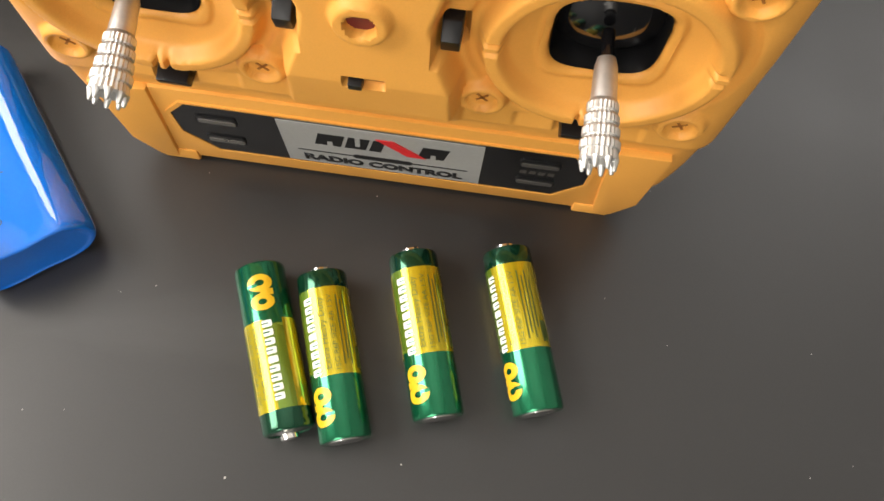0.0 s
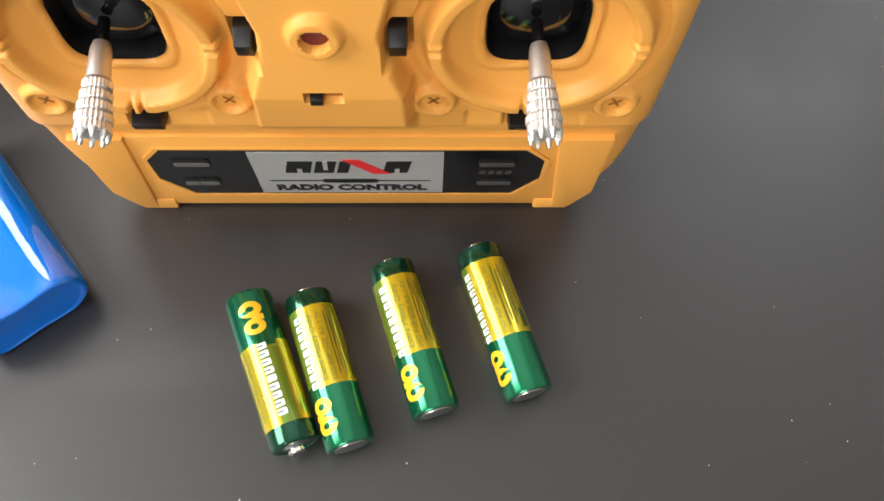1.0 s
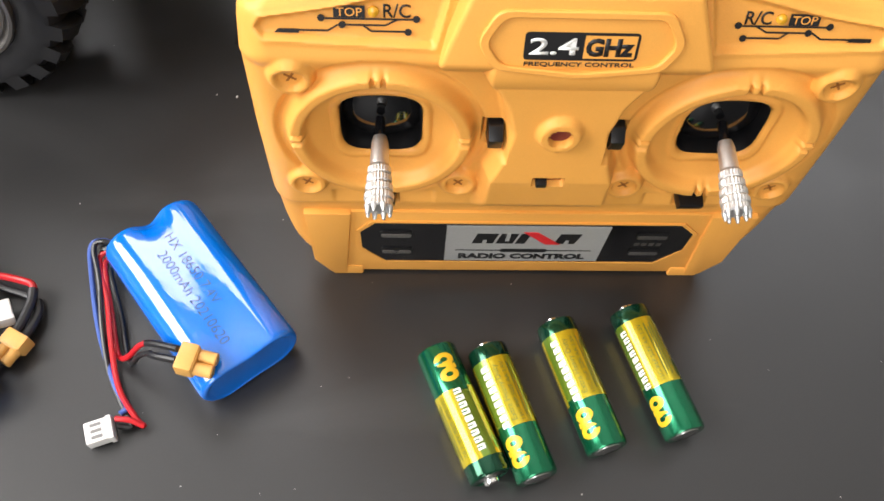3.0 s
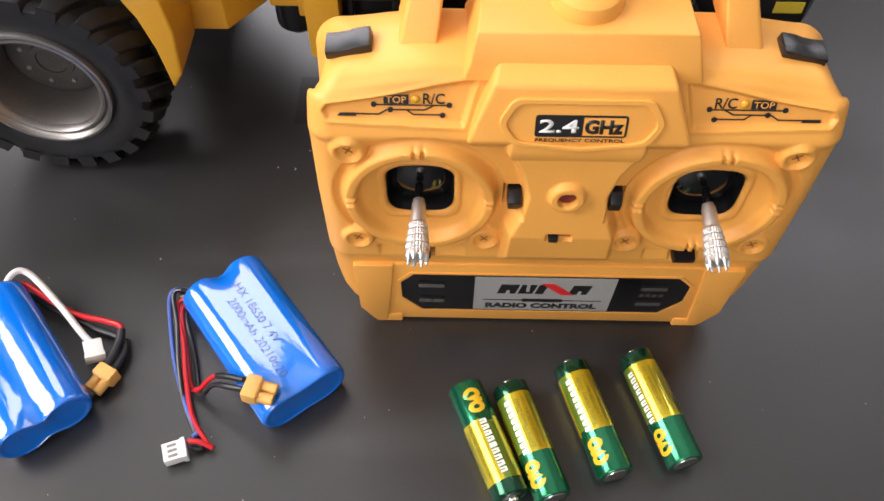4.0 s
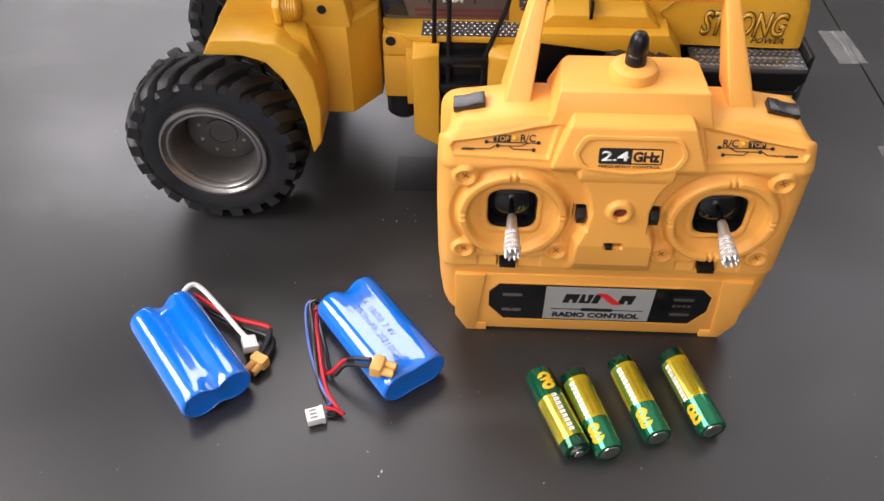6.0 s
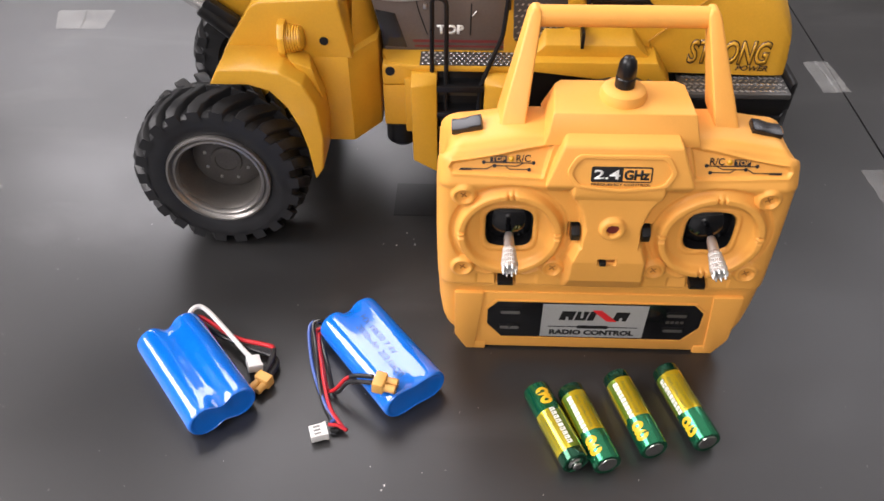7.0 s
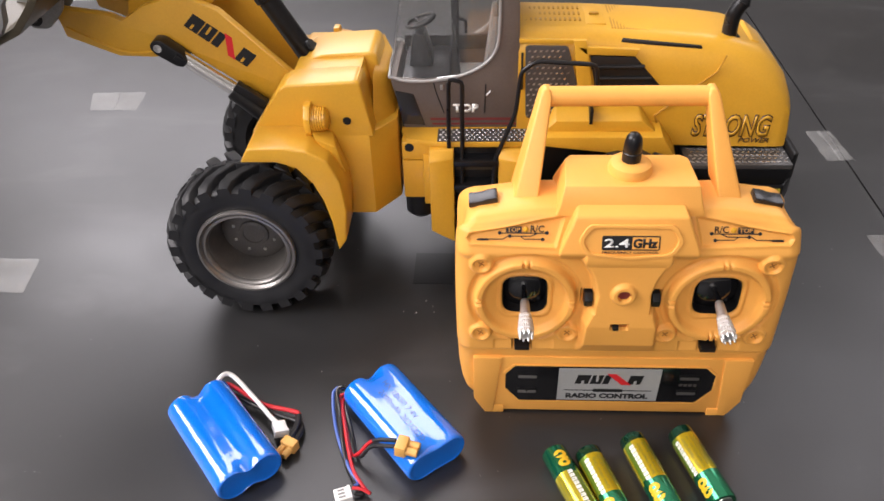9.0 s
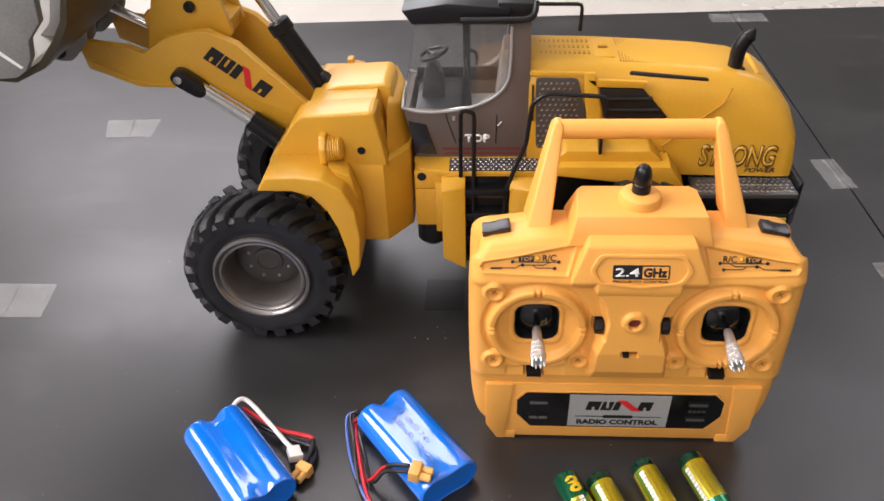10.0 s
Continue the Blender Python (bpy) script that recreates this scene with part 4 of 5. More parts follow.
def lead(name, pts, r, mat, inv, parent):
    part(name, tube([inv @ Vector(p) for p in pts], r, 10, 7), mat, parent, local=True)


def battery_pack(cx, cy, turn, dips, label):
    ob = thing("battery_pack", cx, cy, 0, label, "battery pack", "blue battery packs", turn)
    part("sleeve", pack_body(dips), BLUE, ob, "glossy blue shrink-wrapped sleeve", 60, local=True)
    return ob, pack_frame(cx, cy, turn)


pk, inv = battery_pack(-2.162, -0.295, -50.5, (0.060, 0.011, 0.036), "blue shrink-wrapped lithium battery pack with its leads folded alongside")
lead("white_lead", [(-2.30, 0.02, 0.12), (-2.26, 0.10, 0.165), (-2.20, 0.115, 0.15), (-2.06, 0.0, 0.10), (-1.93, -0.13, 0.075), (-1.885, -0.17, 0.07)], 0.0145, WWHT, inv, pk)
lead("red_lead", [(-2.30, 0.02, 0.10), (-2.24, 0.085, 0.11), (-2.17, 0.06, 0.10), (-2.00, -0.03, 0.07), (-1.86, -0.06, 0.06), (-1.785, -0.085, 0.065), (-1.772, -0.11, 0.06)], 0.0135, WRED, inv, pk)
lead("black_lead", [(-2.30, 0.02, 0.08), (-2.23, 0.065, 0.06), (-2.10, 0.0, 0.05), (-1.92, -0.08, 0.04), (-1.80, -0.12, 0.035), (-1.765, -0.15, 0.03)], 0.0135, WBLK, inv, pk)
lead("black_sleeve_lead", [(-1.772, -0.105, 0.062), (-1.768, -0.16, 0.06), (-1.785, -0.24, 0.055), (-1.805, -0.29, 0.052)], 0.0175, WBLK, inv, pk)
lead("black_sleeve_lead", [(-1.76, -0.14, 0.032), (-1.745, -0.19, 0.035), (-1.755, -0.25, 0.04), (-1.770, -0.29, 0.046)], 0.0175, WBLK, inv, pk)
jst_plug(inv @ (Matrix.Translation((-1.862, -0.205, 0.062)) @ Matrix.Rotation(radians(115), 4, "Z") @ Matrix.Rotation(radians(12), 4, "X") @ Matrix.Scale(0.78, 4)), pk, False)
xt_plug(inv @ (Matrix.Translation((-1.800, -0.335, 0.050)) @ Matrix.Rotation(radians(-118), 4, "Z") @ Matrix.Scale(0.80, 4)), pk)

pk2, inv2 = battery_pack(-1.162, -0.146, -52.0, (0.050, 0.0015, 0.008), "blue shrink-wrapped lithium battery pack with black print and long leads")
for words, x, y, w in (("HX 18650 7.4V", -0.06, 0.030, 0.34), ("2000mAh 20210620", 0.04, -0.026, 0.44)):
    b = shifted(lettering(words, 0.036, w, 0.0, -0.012), x, y)
    for v in b.verts:
        v.co.z = pack_top(v.co.x, v.co.y, (0.050, 0.0015, 0.008)) + 0.0012
    part("print", b, PRINTN, pk2, smooth=0, local=True)
lead("blue_lead", [(-1.47, 0.03, 0.14), (-1.53, 0.06, 0.13), (-1.585, 0.05, 0.10), (-1.575, -0.06, 0.05), (-1.52, -0.25, 0.03), (-1.43, -0.45, 0.025), (-1.37, -0.535, 0.03), (-1.385, -0.565, 0.035)], 0.0100, WBLU, inv2, pk2)
lead("black_lead", [(-1.47, 0.03, 0.13), (-1.52, 0.045, 0.15), (-1.56, 0.03, 0.13), (-1.535, -0.08, 0.08), (-1.50, -0.25, 0.055), (-1.45, -0.42, 0.022), (-1.36, -0.575, 0.022), (-1.345, -0.605, 0.022), (-1.385, -0.605, 0.025)], 0.0100, WBLK, inv2, pk2)
lead("red_lead", [(-1.46, 0.02, 0.11), (-1.52, 0.025, 0.11), (-1.545, -0.01, 0.09), (-1.50, -0.15, 0.06), (-1.455, -0.32, 0.055), (-1.40, -0.48, 0.05), (-1.325, -0.585, 0.035), (-1.30, -0.605, 0.03), (-1.345, -0.59, 0.045), (-1.395, -0.585, 0.045)], 0.0100, WRED, inv2, pk2)
lead("red_power_lead", [(-1.46, 0.02, 0.09), (-1.51, 0.01, 0.09), (-1.525, -0.03, 0.08), (-1.48, -0.2, 0.04), (-1.435, -0.345, 0.03), (-1.39, -0.37, 0.06), (-1.33, -0.355, 0.13), (-1.285, -0.358, 0.165)], 0.0100, WRED, inv2, pk2)
lead("black_power_lead", [(-1.46, 0.02, 0.07), (-1.50, 0.0, 0.07), (-1.505, -0.04, 0.07), (-1.45, -0.2, 0.03), (-1.41, -0.33, 0.025), (-1.37, -0.39, 0.06), (-1.32, -0.395, 0.14), (-1.27, -0.402, 0.18)], 0.0100, WBLK, inv2, pk2)
lead("black_sleeve_lead", [(-1.30, -0.356, 0.155), (-1.255, -0.372, 0.185), (-1.17, -0.405, 0.222)], 0.0122, WBLK, inv2, pk2)
lead("black_sleeve_lead", [(-1.285, -0.400, 0.168), (-1.245, -0.420, 0.195), (-1.17, -0.445, 0.222)], 0.0122, WBLK, inv2, pk2)
lead("lead_root", [(-1.44, 0.0, 0.10), (-1.50, 0.035, 0.10), (-1.535, 0.045, 0.095)], 0.028, WBLK, inv2, pk2)
xt_plug(inv2 @ (Matrix.Translation((-1.098, -0.452, 0.222)) @ Matrix.Rotation(radians(-13), 4, "Z") @ Matrix.Rotation(radians(4), 4, "Y") @ Matrix.Scale(0.86, 4)), pk2)
jst_plug(inv2 @ (Matrix.Translation((-1.440, -0.628, 0.034)) @ Matrix.Rotation(radians(200), 4, "Z") @ Matrix.Scale(0.80, 4)), pk2)

# ---- the toy wheel loader ----
YC = 1.74
load = thing("toy_wheel_loader", -0.6, YC, 0, "large yellow toy wheel loader with black tyres and raised bucket arm", "toy loader")


def both(points):
    """Points and their mirror images over the loader's middle."""
    return list(points) + [(x, 2 * YC - y, z) for x, y, z in points]


def tyre(cx, yo, s):
    """A tyre with angled lugs; s is the way from the outer face to the inner."""
    w = 0.43
    prof = [(0.300, 0.06), (0.310, 0.018), (0.335, 0.004), (0.40, -0.010), (0.448, -0.004), (0.470, 0.018), (0.480, 0.06), (0.482, w / 2), (0.480, w - 0.06), (0.470, w - 0.030), (0.445, w - 0.006), (0.335, w - 0.004), (0.30, w - 0.05)]
    return lathe(prof, (cx, yo, 0.53), (0, s, 0), 64, False)


def lugs(cx, yo, s, hub):
    """Angled tread lugs, each a part, that share two meshes."""
    n, w = 22, 0.43
    off = HOME[hub.name]
    c = (Vector((cx, yo, 0.53)) - off) * U
    for side in (0, 1):
        bm, vs, q0 = bmesh.new(), [], math.pi * side / n
        for f, dq, wide, h0, h1 in ((-0.014, 0.30, 0.078, 0.435, 0.488), (0.028, 0.26, 0.094, 0.455, 0.521), (0.10, 0.16, 0.098, 0.465, 0.535), (0.235, -0.05, 0.080, 0.465, 0.535)):
            y = f if side == 0 else w - f
            for e in (-1, 1):
                for h in (h0, h1):
                    q = q0 + dq * 0.9 + e * wide * (1 if h == h0 else 0.82)
                    vs.append(bm.verts.new((cx + h * math.cos(q), yo + s * y, 0.53 + h * math.sin(q))))
        for i in range(3):
            a, b = vs[4 * i : 4 * i + 4], vs[4 * i + 4 : 4 * i + 8]
            for p, q_ in ((0, 1), (1, 3), (3, 2), (2, 0)):
                bm.faces.new((a[p], a[q_], b[q_], b[p]))
        bm.faces.new((vs[0], vs[1], vs[3], vs[2])), bm.faces.new((vs[12], vs[14], vs[15], vs[13]))
        one = part("tread_lug", soften(bm, 0.006, 1, 40), RUBBER, hub)
        for k in range(1, n):
            lug = new("tread_lug", one.data)
            lug.parent = hub
            lug.matrix_basis = Matrix.Translation(c) @ Matrix.Rotation(2 * math.pi * k / n, 4, "Y") @ Matrix.Translation(-c)


def wheel(cx, yo, s):
    hub = part("wheel", lathe([(0.225, 0.25), (0.215, 0.225), (0.185, 0.210), (0.10, 0.208), (0.095, 0.195), (0.070, 0.190), (0.068, 0.198), (0.001, 0.198)], (cx, yo, 0.53), (0, s, 0), 40), GUND, load, "black rubber tyre on a gunmetal rim")
    part("tyre", tyre(cx, yo, s), RUBBER, hub, smooth=32)
    lugs(cx, yo, s, hub)
    part("rim", lathe([(0.318, 0.03), (0.322, 0.006), (0.315, -0.012), (0.303, -0.014), (0.297, 0.004), (0.283, 0.016), (0.279, 0.004), (0.266, 0.002), (0.258, 0.014), (0.253, 0.040)], (cx, yo, 0.53), (0, s, 0), 64, False), GUN, hub, "gunmetal rim", 40)
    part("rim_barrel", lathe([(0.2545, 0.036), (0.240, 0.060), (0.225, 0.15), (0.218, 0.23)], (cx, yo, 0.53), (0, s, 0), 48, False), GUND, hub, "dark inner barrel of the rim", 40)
    for k in range(8):
        q = math.pi * (k + 0.5) / 4
        part("wheel_bolt", lathe([(0.012, 0), (0.011, 0.008), (0.002, 0.011)], (cx + 0.140 * math.cos(q), yo + s * 0.209, 0.53 + 0.140 * math.sin(q)), (0, -s, 0), 8), STEEL, hub)


YO = 0.84
for cx in (-2.225, 0.22):
    wheel(cx, YO, 1)
    wheel(cx, 2 * YC - YO, -1)
    part("axle", rod((cx, YO + 0.26, 0.53), (cx, 2 * YC - YO - 0.26, 0.53), 0.09), BLACK, load)

# front frame
plan = [(-2.02, 1.17), (-1.417, 1.17), (-1.262, 1.385), (-1.262, 2 * YC - 1.385), (-1.417, 2 * YC - 1.17), (-2.02, 2 * YC - 1.17)]
part("front_frame", prism(plan, 0.61, 1.20, 0.012, "z"), LYEL, load)
near = [(-2.15, 1.21), (-1.945, 1.500), (-1.895, 1.530), (-1.475, 1.555), (-1.445, 1.535), (-1.385, 1.18), (-2.05, 1.18)]
for a, b, drop in ((1.17, 1.40, 0.0), (2 * YC - 1.43, 2 * YC - 1.17, 0.16)):
    part("tower_cheek", prism([(x, min(z, 1.56 - drop)) for x, z in near], a, b, 0.022, seg=3), LYEL, load)
mid_poly = [(-2.0, 1.2), (-1.89, 1.47), (-1.83, 1.530), (-1.72, 1.560), (-1.42, 1.575), (-1.385, 1.55), (-1.33, 1.20)]
part("tower_core", prism(mid_poly, 1.54, 1.92, 0.022, seg=3), LYEL, load)
part("tower_bridge", prism([(-1.93, 1.15), (-1.885, 1.527), (-1.46, 1.551), (-1.39, 1.15)], 1.20, 1.60, 0.010), LYEL, load)
part("tower_shoulder", hull(both([(-1.41, 1.25, 1.15), (-1.40, 1.42, 1.50), (-1.27, 1.45, 1.15), (-1.31, 1.60, 1.42)]), 0.02), LYEL, load)
part("cylinder_well", rod((-1.835, YC - 0.02, 1.53), (-1.815, YC - 0.02, 1.548), 0.062), BLACK, load, "dark round well for the tilt cylinder")

arch = [(-2.165, 1.165), (-1.95, 1.165), (-1.83, 1.125), (-1.745, 1.02), (-1.690, 0.89), (-1.655, 0.73), (-1.635, 0.505), (-1.578, 0.59), (-1.556, 0.82), (-1.575, 1.03), (-1.64, 1.17), (-1.76, 1.245), (-1.90, 1.262), (-2.11, 1.262)]
for a, b in ((0.885, 1.19), (2 * YC - 1.19, 2 * YC - 0.885)):
    part("fender", prism(arch, a, b, 0.016, seg=3), LYEL, load, "curved yellow fender over the front wheel")
for s, yy in ((1, 1.17), (-1, 2 * YC - 1.17)):
    part("fender_step", hull([(x, yy - s * d, z) for x, d, z in ((-1.80, 0.0, 1.30), (-1.64, 0.0, 1.22), (-1.72, 0.16, 1.25), (-1.60, 0.16, 1.20), (-1.56, 0.0, 0.95), (-1.56, 0.14, 1.0), (-1.70, 0.02, 1.1))], 0.008), LYEL, load)
    disc = [(math.cos(q * math.pi / 4 + 0.39), math.sin(q * math.pi / 4 + 0.39)) for q in range(8)]
    lampb = part("head_lamp", hull([(x, yy - s * max(-0.01, 0.03 + g * c), 1.318 + 0.118 * d_) for c, d_ in disc for x, g in ((-1.790, 0.092), (-1.770, 0.10), (-1.748, 0.098))], 0.006), LYEL, load, "ribbed yellow lamp housing")
    prof = [(0.078, 0.0)]
    for k in range(6):
        prof += [(0.090 - 0.0035 * k, 0.004 + 0.014 * k), (0.090 - 0.0035 * k, 0.012 + 0.014 * k), (0.083 - 0.0035 * k, 0.0135 + 0.014 * k), (0.083 - 0.0035 * k, 0.0165 + 0.014 * k)]
    part("lamp_body", lathe(prof + [(0.05, 0.098), (0.002, 0.104)], (-1.752, yy - s * 0.02, 1.318), (1, 0, 0.06), 32), LYEL, lampb, smooth=35)
    part("pin_hole", lathe([(0.026, 0.004), (0.026, 0.0), (0.018, -0.001), (0.001, -0.001)], (-1.545, yy - s * 0.002, 1.295), (0, -s, 0), 20), BLACK, load)

# lifting arms, bell crank and cylinders
armp = [(-3.318, 1.914), (-2.99, 1.863), (-2.917, 1.826), (-2.765, 1.92), (-2.607, 1.961), (-2.479, 1.964), (-2.311, 1.883), (-1.75, 1.30), (-1.85, 1.12), (-2.074, 1.273), (-2.439, 1.545), (-2.56, 1.635), (-2.64, 1.655), (-2.72, 1.60), (-2.77, 1.592), (-2.988, 1.602), (-3.288, 1.731), (-3.296, 1.792)]
for a, b in ((1.45, 1.52), (2 * YC - 1.52, 2 * YC - 1.45)):
    arm = part("lift_arm", prism(armp, a, b, 0.012), LYEL, load)
    if a < 1.5:
        edge_in = [(-3.27, 1.80), (-2.98, 1.645), (-2.77, 1.635), (-2.70, 1.65)]
        part("arm_bead", tube([(x, a - 0.002, z - 0.008) for x, z in edge_in], 0.012, 6, 3), LYEL, arm)
        d = Vector((0.36, 0, -0.285)).normalized()
        for off, w in ((-0.185, 0.088), (-0.095, 0.078), (-0.022, 0.048), (0.165, 0.090)):
            bm = flat([(-w / 2, -0.052), (w / 2, -0.052), (w / 2 + 0.012, 0.052), (-w / 2 + 0.012, 0.052)], 0.002)
            c = Vector((-2.325, a - 0.001, 1.695)) + d * off
            part("logo_block", placed(bm, c, d, (0.285, 0, 0.36)), PRINTK, arm, smooth=0)
            if w > 0.05:
                gap = [(-0.006, -0.018), (0.009, -0.018), (0.014, 0.043), (-0.002, 0.043)] if w < 0.08 else [(-0.010, -0.043), (0.006, -0.043), (0.010, -0.010), (-0.006, -0.010)]
                part("logo_gap", placed(flat(gap, 0.003), c, d, (0.285, 0, 0.36)), LYEL, arm, smooth=0)
        part("logo_slash", placed(flat([(-0.075, 0.062), (-0.025, 0.062), (0.060, -0.055), (0.010, -0.055)], 0.003), Vector((-2.325, a - 0.001, 1.695)) + d * 0.068, d, (0.285, 0, 0.36)), PRINTR, arm, smooth=0)
part("arm_cross_tube", rod((-2.62, 1.46, 1.80), (-2.62, 2 * YC - 1.46, 1.80), 0.075), LYEL, load)
crank = [(-2.93, 1.80), (-2.84, 2.12), (-2.62, 2.30), (-2.42, 2.20), (-2.36, 1.90), (-2.50, 1.80), (-2.62, 1.72)]
for a, b in ((1.58, 1.63), (2 * YC - 1.63, 2 * YC - 1.58)):
    part("bell_crank", prism(crank, a, b, 0.010), LYEL, load)
part("crank_web", hull([(x, y, z) for y in (1.60, 2 * YC - 1.60) for x, z in ((-2.40, 1.86), (-2.37, 1.98), (-2.56, 1.92), (-2.52, 2.05))], 0.01), LYEL, load)
part("crank_pin", rod((-2.60, 1.55, 2.08), (-2.60, 2 * YC - 1.55, 2.08), 0.035), BLACK, load)
for y in (1.38, 2 * YC - 1.38):
    cyl = part("lift_cylinder", rod((-2.285, y, 1.405), (-2.045, y, 1.175), 0.062, seg=24), BLACK, load, "black lift cylinder with a bright rod")
    part("cylinder_rod", rod((-2.60, y, 1.650), (-2.27, y, 1.40), 0.042), CHROME, cyl)
    eye_bar = [(-2.735, 1.712), (-2.705, 1.752), (-2.655, 1.748), (-2.535, 1.655), (-2.515, 1.612), (-2.545, 1.575), (-2.590, 1.582), (-2.715, 1.668)]
    part("rod_eye", merged(prism(rounded(eye_bar, 0.02, 3), y - 0.050, y + 0.050, 0.010), prism([(-2.575, 1.665), (-2.52, 1.625), (-2.54, 1.595), (-2.60, 1.635)], y - 0.062, y + 0.062, 0.008)), BLACK, cyl)
    s = -1 if y < YC else 1
    part("pin_cap", lathe([(0.026, 0), (0.026, 0.006), (0.001, 0.009)], (-2.680, y + s * 0.055, 1.703), (0, s, 0), 16), CHROME, cyl)
    part("pin_cap", lathe([(0.018, 0), (0.016, 0.008), (0.001, 0.012)], (-2.10, y + s * 0.060, 1.262), (0, s, 0), 12), CHROME, cyl)
    part("cylinder_collar", hull([(x + dx, y + s * dy, z + dz) for x, z in ((-2.27, 1.43), (-2.10, 1.30)) for dx, dz in ((0, 0), (0.035, 0.04)) for dy in (0.0, 0.06)], 0.006), BLACK, cyl)
tilt = part("tilt_cylinder", rod((-2.105, YC, 1.905), (-1.84, YC - 0.01, 1.44), 0.066, seg=24), BLACK, load, "black tilt cylinder with a bright rod")
part("cylinder_rod", rod((-2.30, YC, 2.26), (-2.10, YC, 1.895), 0.036), CHROME, tilt)
part("cylinder_collar", rod((-2.115, YC, 1.925), (-2.07, YC, 1.845), 0.078, seg=24), BLACK, tilt)
part("push_rod", rod((-3.18, YC, 2.03), (-2.72, YC, 1.78), 0.030), CHROME, load)
part("push_rod", rod((-2.95, YC, 1.93), (-2.70, YC, 1.95), 0.075), LYEL, load)

# bucket
bucket = part("bucket", prism([(-3.37, 1.96), (-3.20, 2.05), (-3.10, 2.16), (-3.02, 2.27), (-2.97, 2.42), (-2.96, 2.62), (-2.92, 2.62), (-2.935, 2.42), (-2.985, 2.25), (-3.06, 2.14), (-3.18, 2.01), (-3.37, 1.925), (-3.75, 1.96), (-4.25, 2.10), (-4.25, 2.13), (-3.75, 1.995)], 0.80, 2 * YC - 0.80, 0.006), BUCKIN, load, "dark brown and grey loading bucket")
for y0, y1 in ((0.735, 0.795), (2 * YC - 0.795, 2 * YC - 0.735)):
    side = part("bucket_side", prism([(-3.42, 1.975), (-3.323, 1.98), (-3.255, 2.02), (-3.205, 2.09), (-3.185, 2.19), (-3.095, 2.285), (-3.08, 2.42), (-3.06, 2.60), (-3.5, 2.66), (-4.25, 2.16), (-3.8, 2.03)], y0, y1, 0.010), BUCKET, bucket, "grey bucket side plate")
    part("side_stripe", prism([(-3.43, 2.20), (-3.262, 2.045), (-3.275, 2.035), (-3.45, 2.185)], y0 - 0.004, y0 + 0.002, 0.0), PRINTW, side)
for y0, y1 in ((1.40, 1.44), (1.54, 1.58), (2 * YC - 1.44, 2 * YC - 1.40), (2 * YC - 1.58, 2 * YC - 1.54)):
    part("bucket_lug", prism(rounded([(-3.56, 1.92), (-3.45, 1.805), (-3.35, 1.80), (-3.24, 1.91), (-3.18, 2.12), (-3.20, 2.45), (-3.3, 2.45), (-3.42, 2.05)], 0.03, 3), y0, y1, 0.006), BUCKET, bucket)
for y in (1.49, 2 * YC - 1.49):
    part("bucket_pin", merged(rod((-3.425, y - 0.10, 1.868), (-3.425, y + 0.10, 1.868), 0.050), rod((-3.425, y - 0.115, 1.868), (-3.425, y + 0.11, 1.868), 0.024)), BLACK, bucket)
part("bucket_link", hull([(x, y, z) for y in (1.62, 2 * YC - 1.62) for x, z in ((-3.38, 1.93), (-3.24, 1.95), (-3.16, 2.06), (-3.22, 2.2), (-3.38, 2.2))], 0.02), BLACK, bucket)

# rear frame: joint post, steps, decks
part("joint_post", merged(block((-1.235, 1.28, 0.66), (-1.045, 1.60, 0.945), 0.012), block((-1.235, 1.275, 0.95), (-1.04, 1.60, 1.085), 0.02), block((-1.10, 1.26, 0.62), (-1.02, 1.5, 1.0), 0.01)), LYEL, load)
part("joint_hole", lathe([(0.030, 0.004), (0.030, 0.0), (0.020, -0.001), (0.001, -0.001)], (-1.185, 1.275, 1.045), (0, -1, 0), 20), BLACK, load)
part("fuel_tank", rod((-1.135, 1.40, 0.47), (-1.135, 1.40, 0.68), 0.105, seg=28, edge=0.3), BLACK, load, "rounded black tank under the joint")
part("rear_frame", block((-1.22, 1.44, 0.42), (1.20, 2 * YC - 1.44, 1.02), 0.02), BLACK, load)
part("cab_skirt", prism([(-1.245, 1.42), (-1.20, 1.30), (-1.03, 1.255), (-0.42, 1.255), (-0.42, 2 * YC - 1.255), (-1.03, 2 * YC - 1.255), (-1.20, 2 * YC - 1.30), (-1.245, 2 * YC - 1.42)], 1.055, 1.095, 0.012, "z"), LYEL, load)
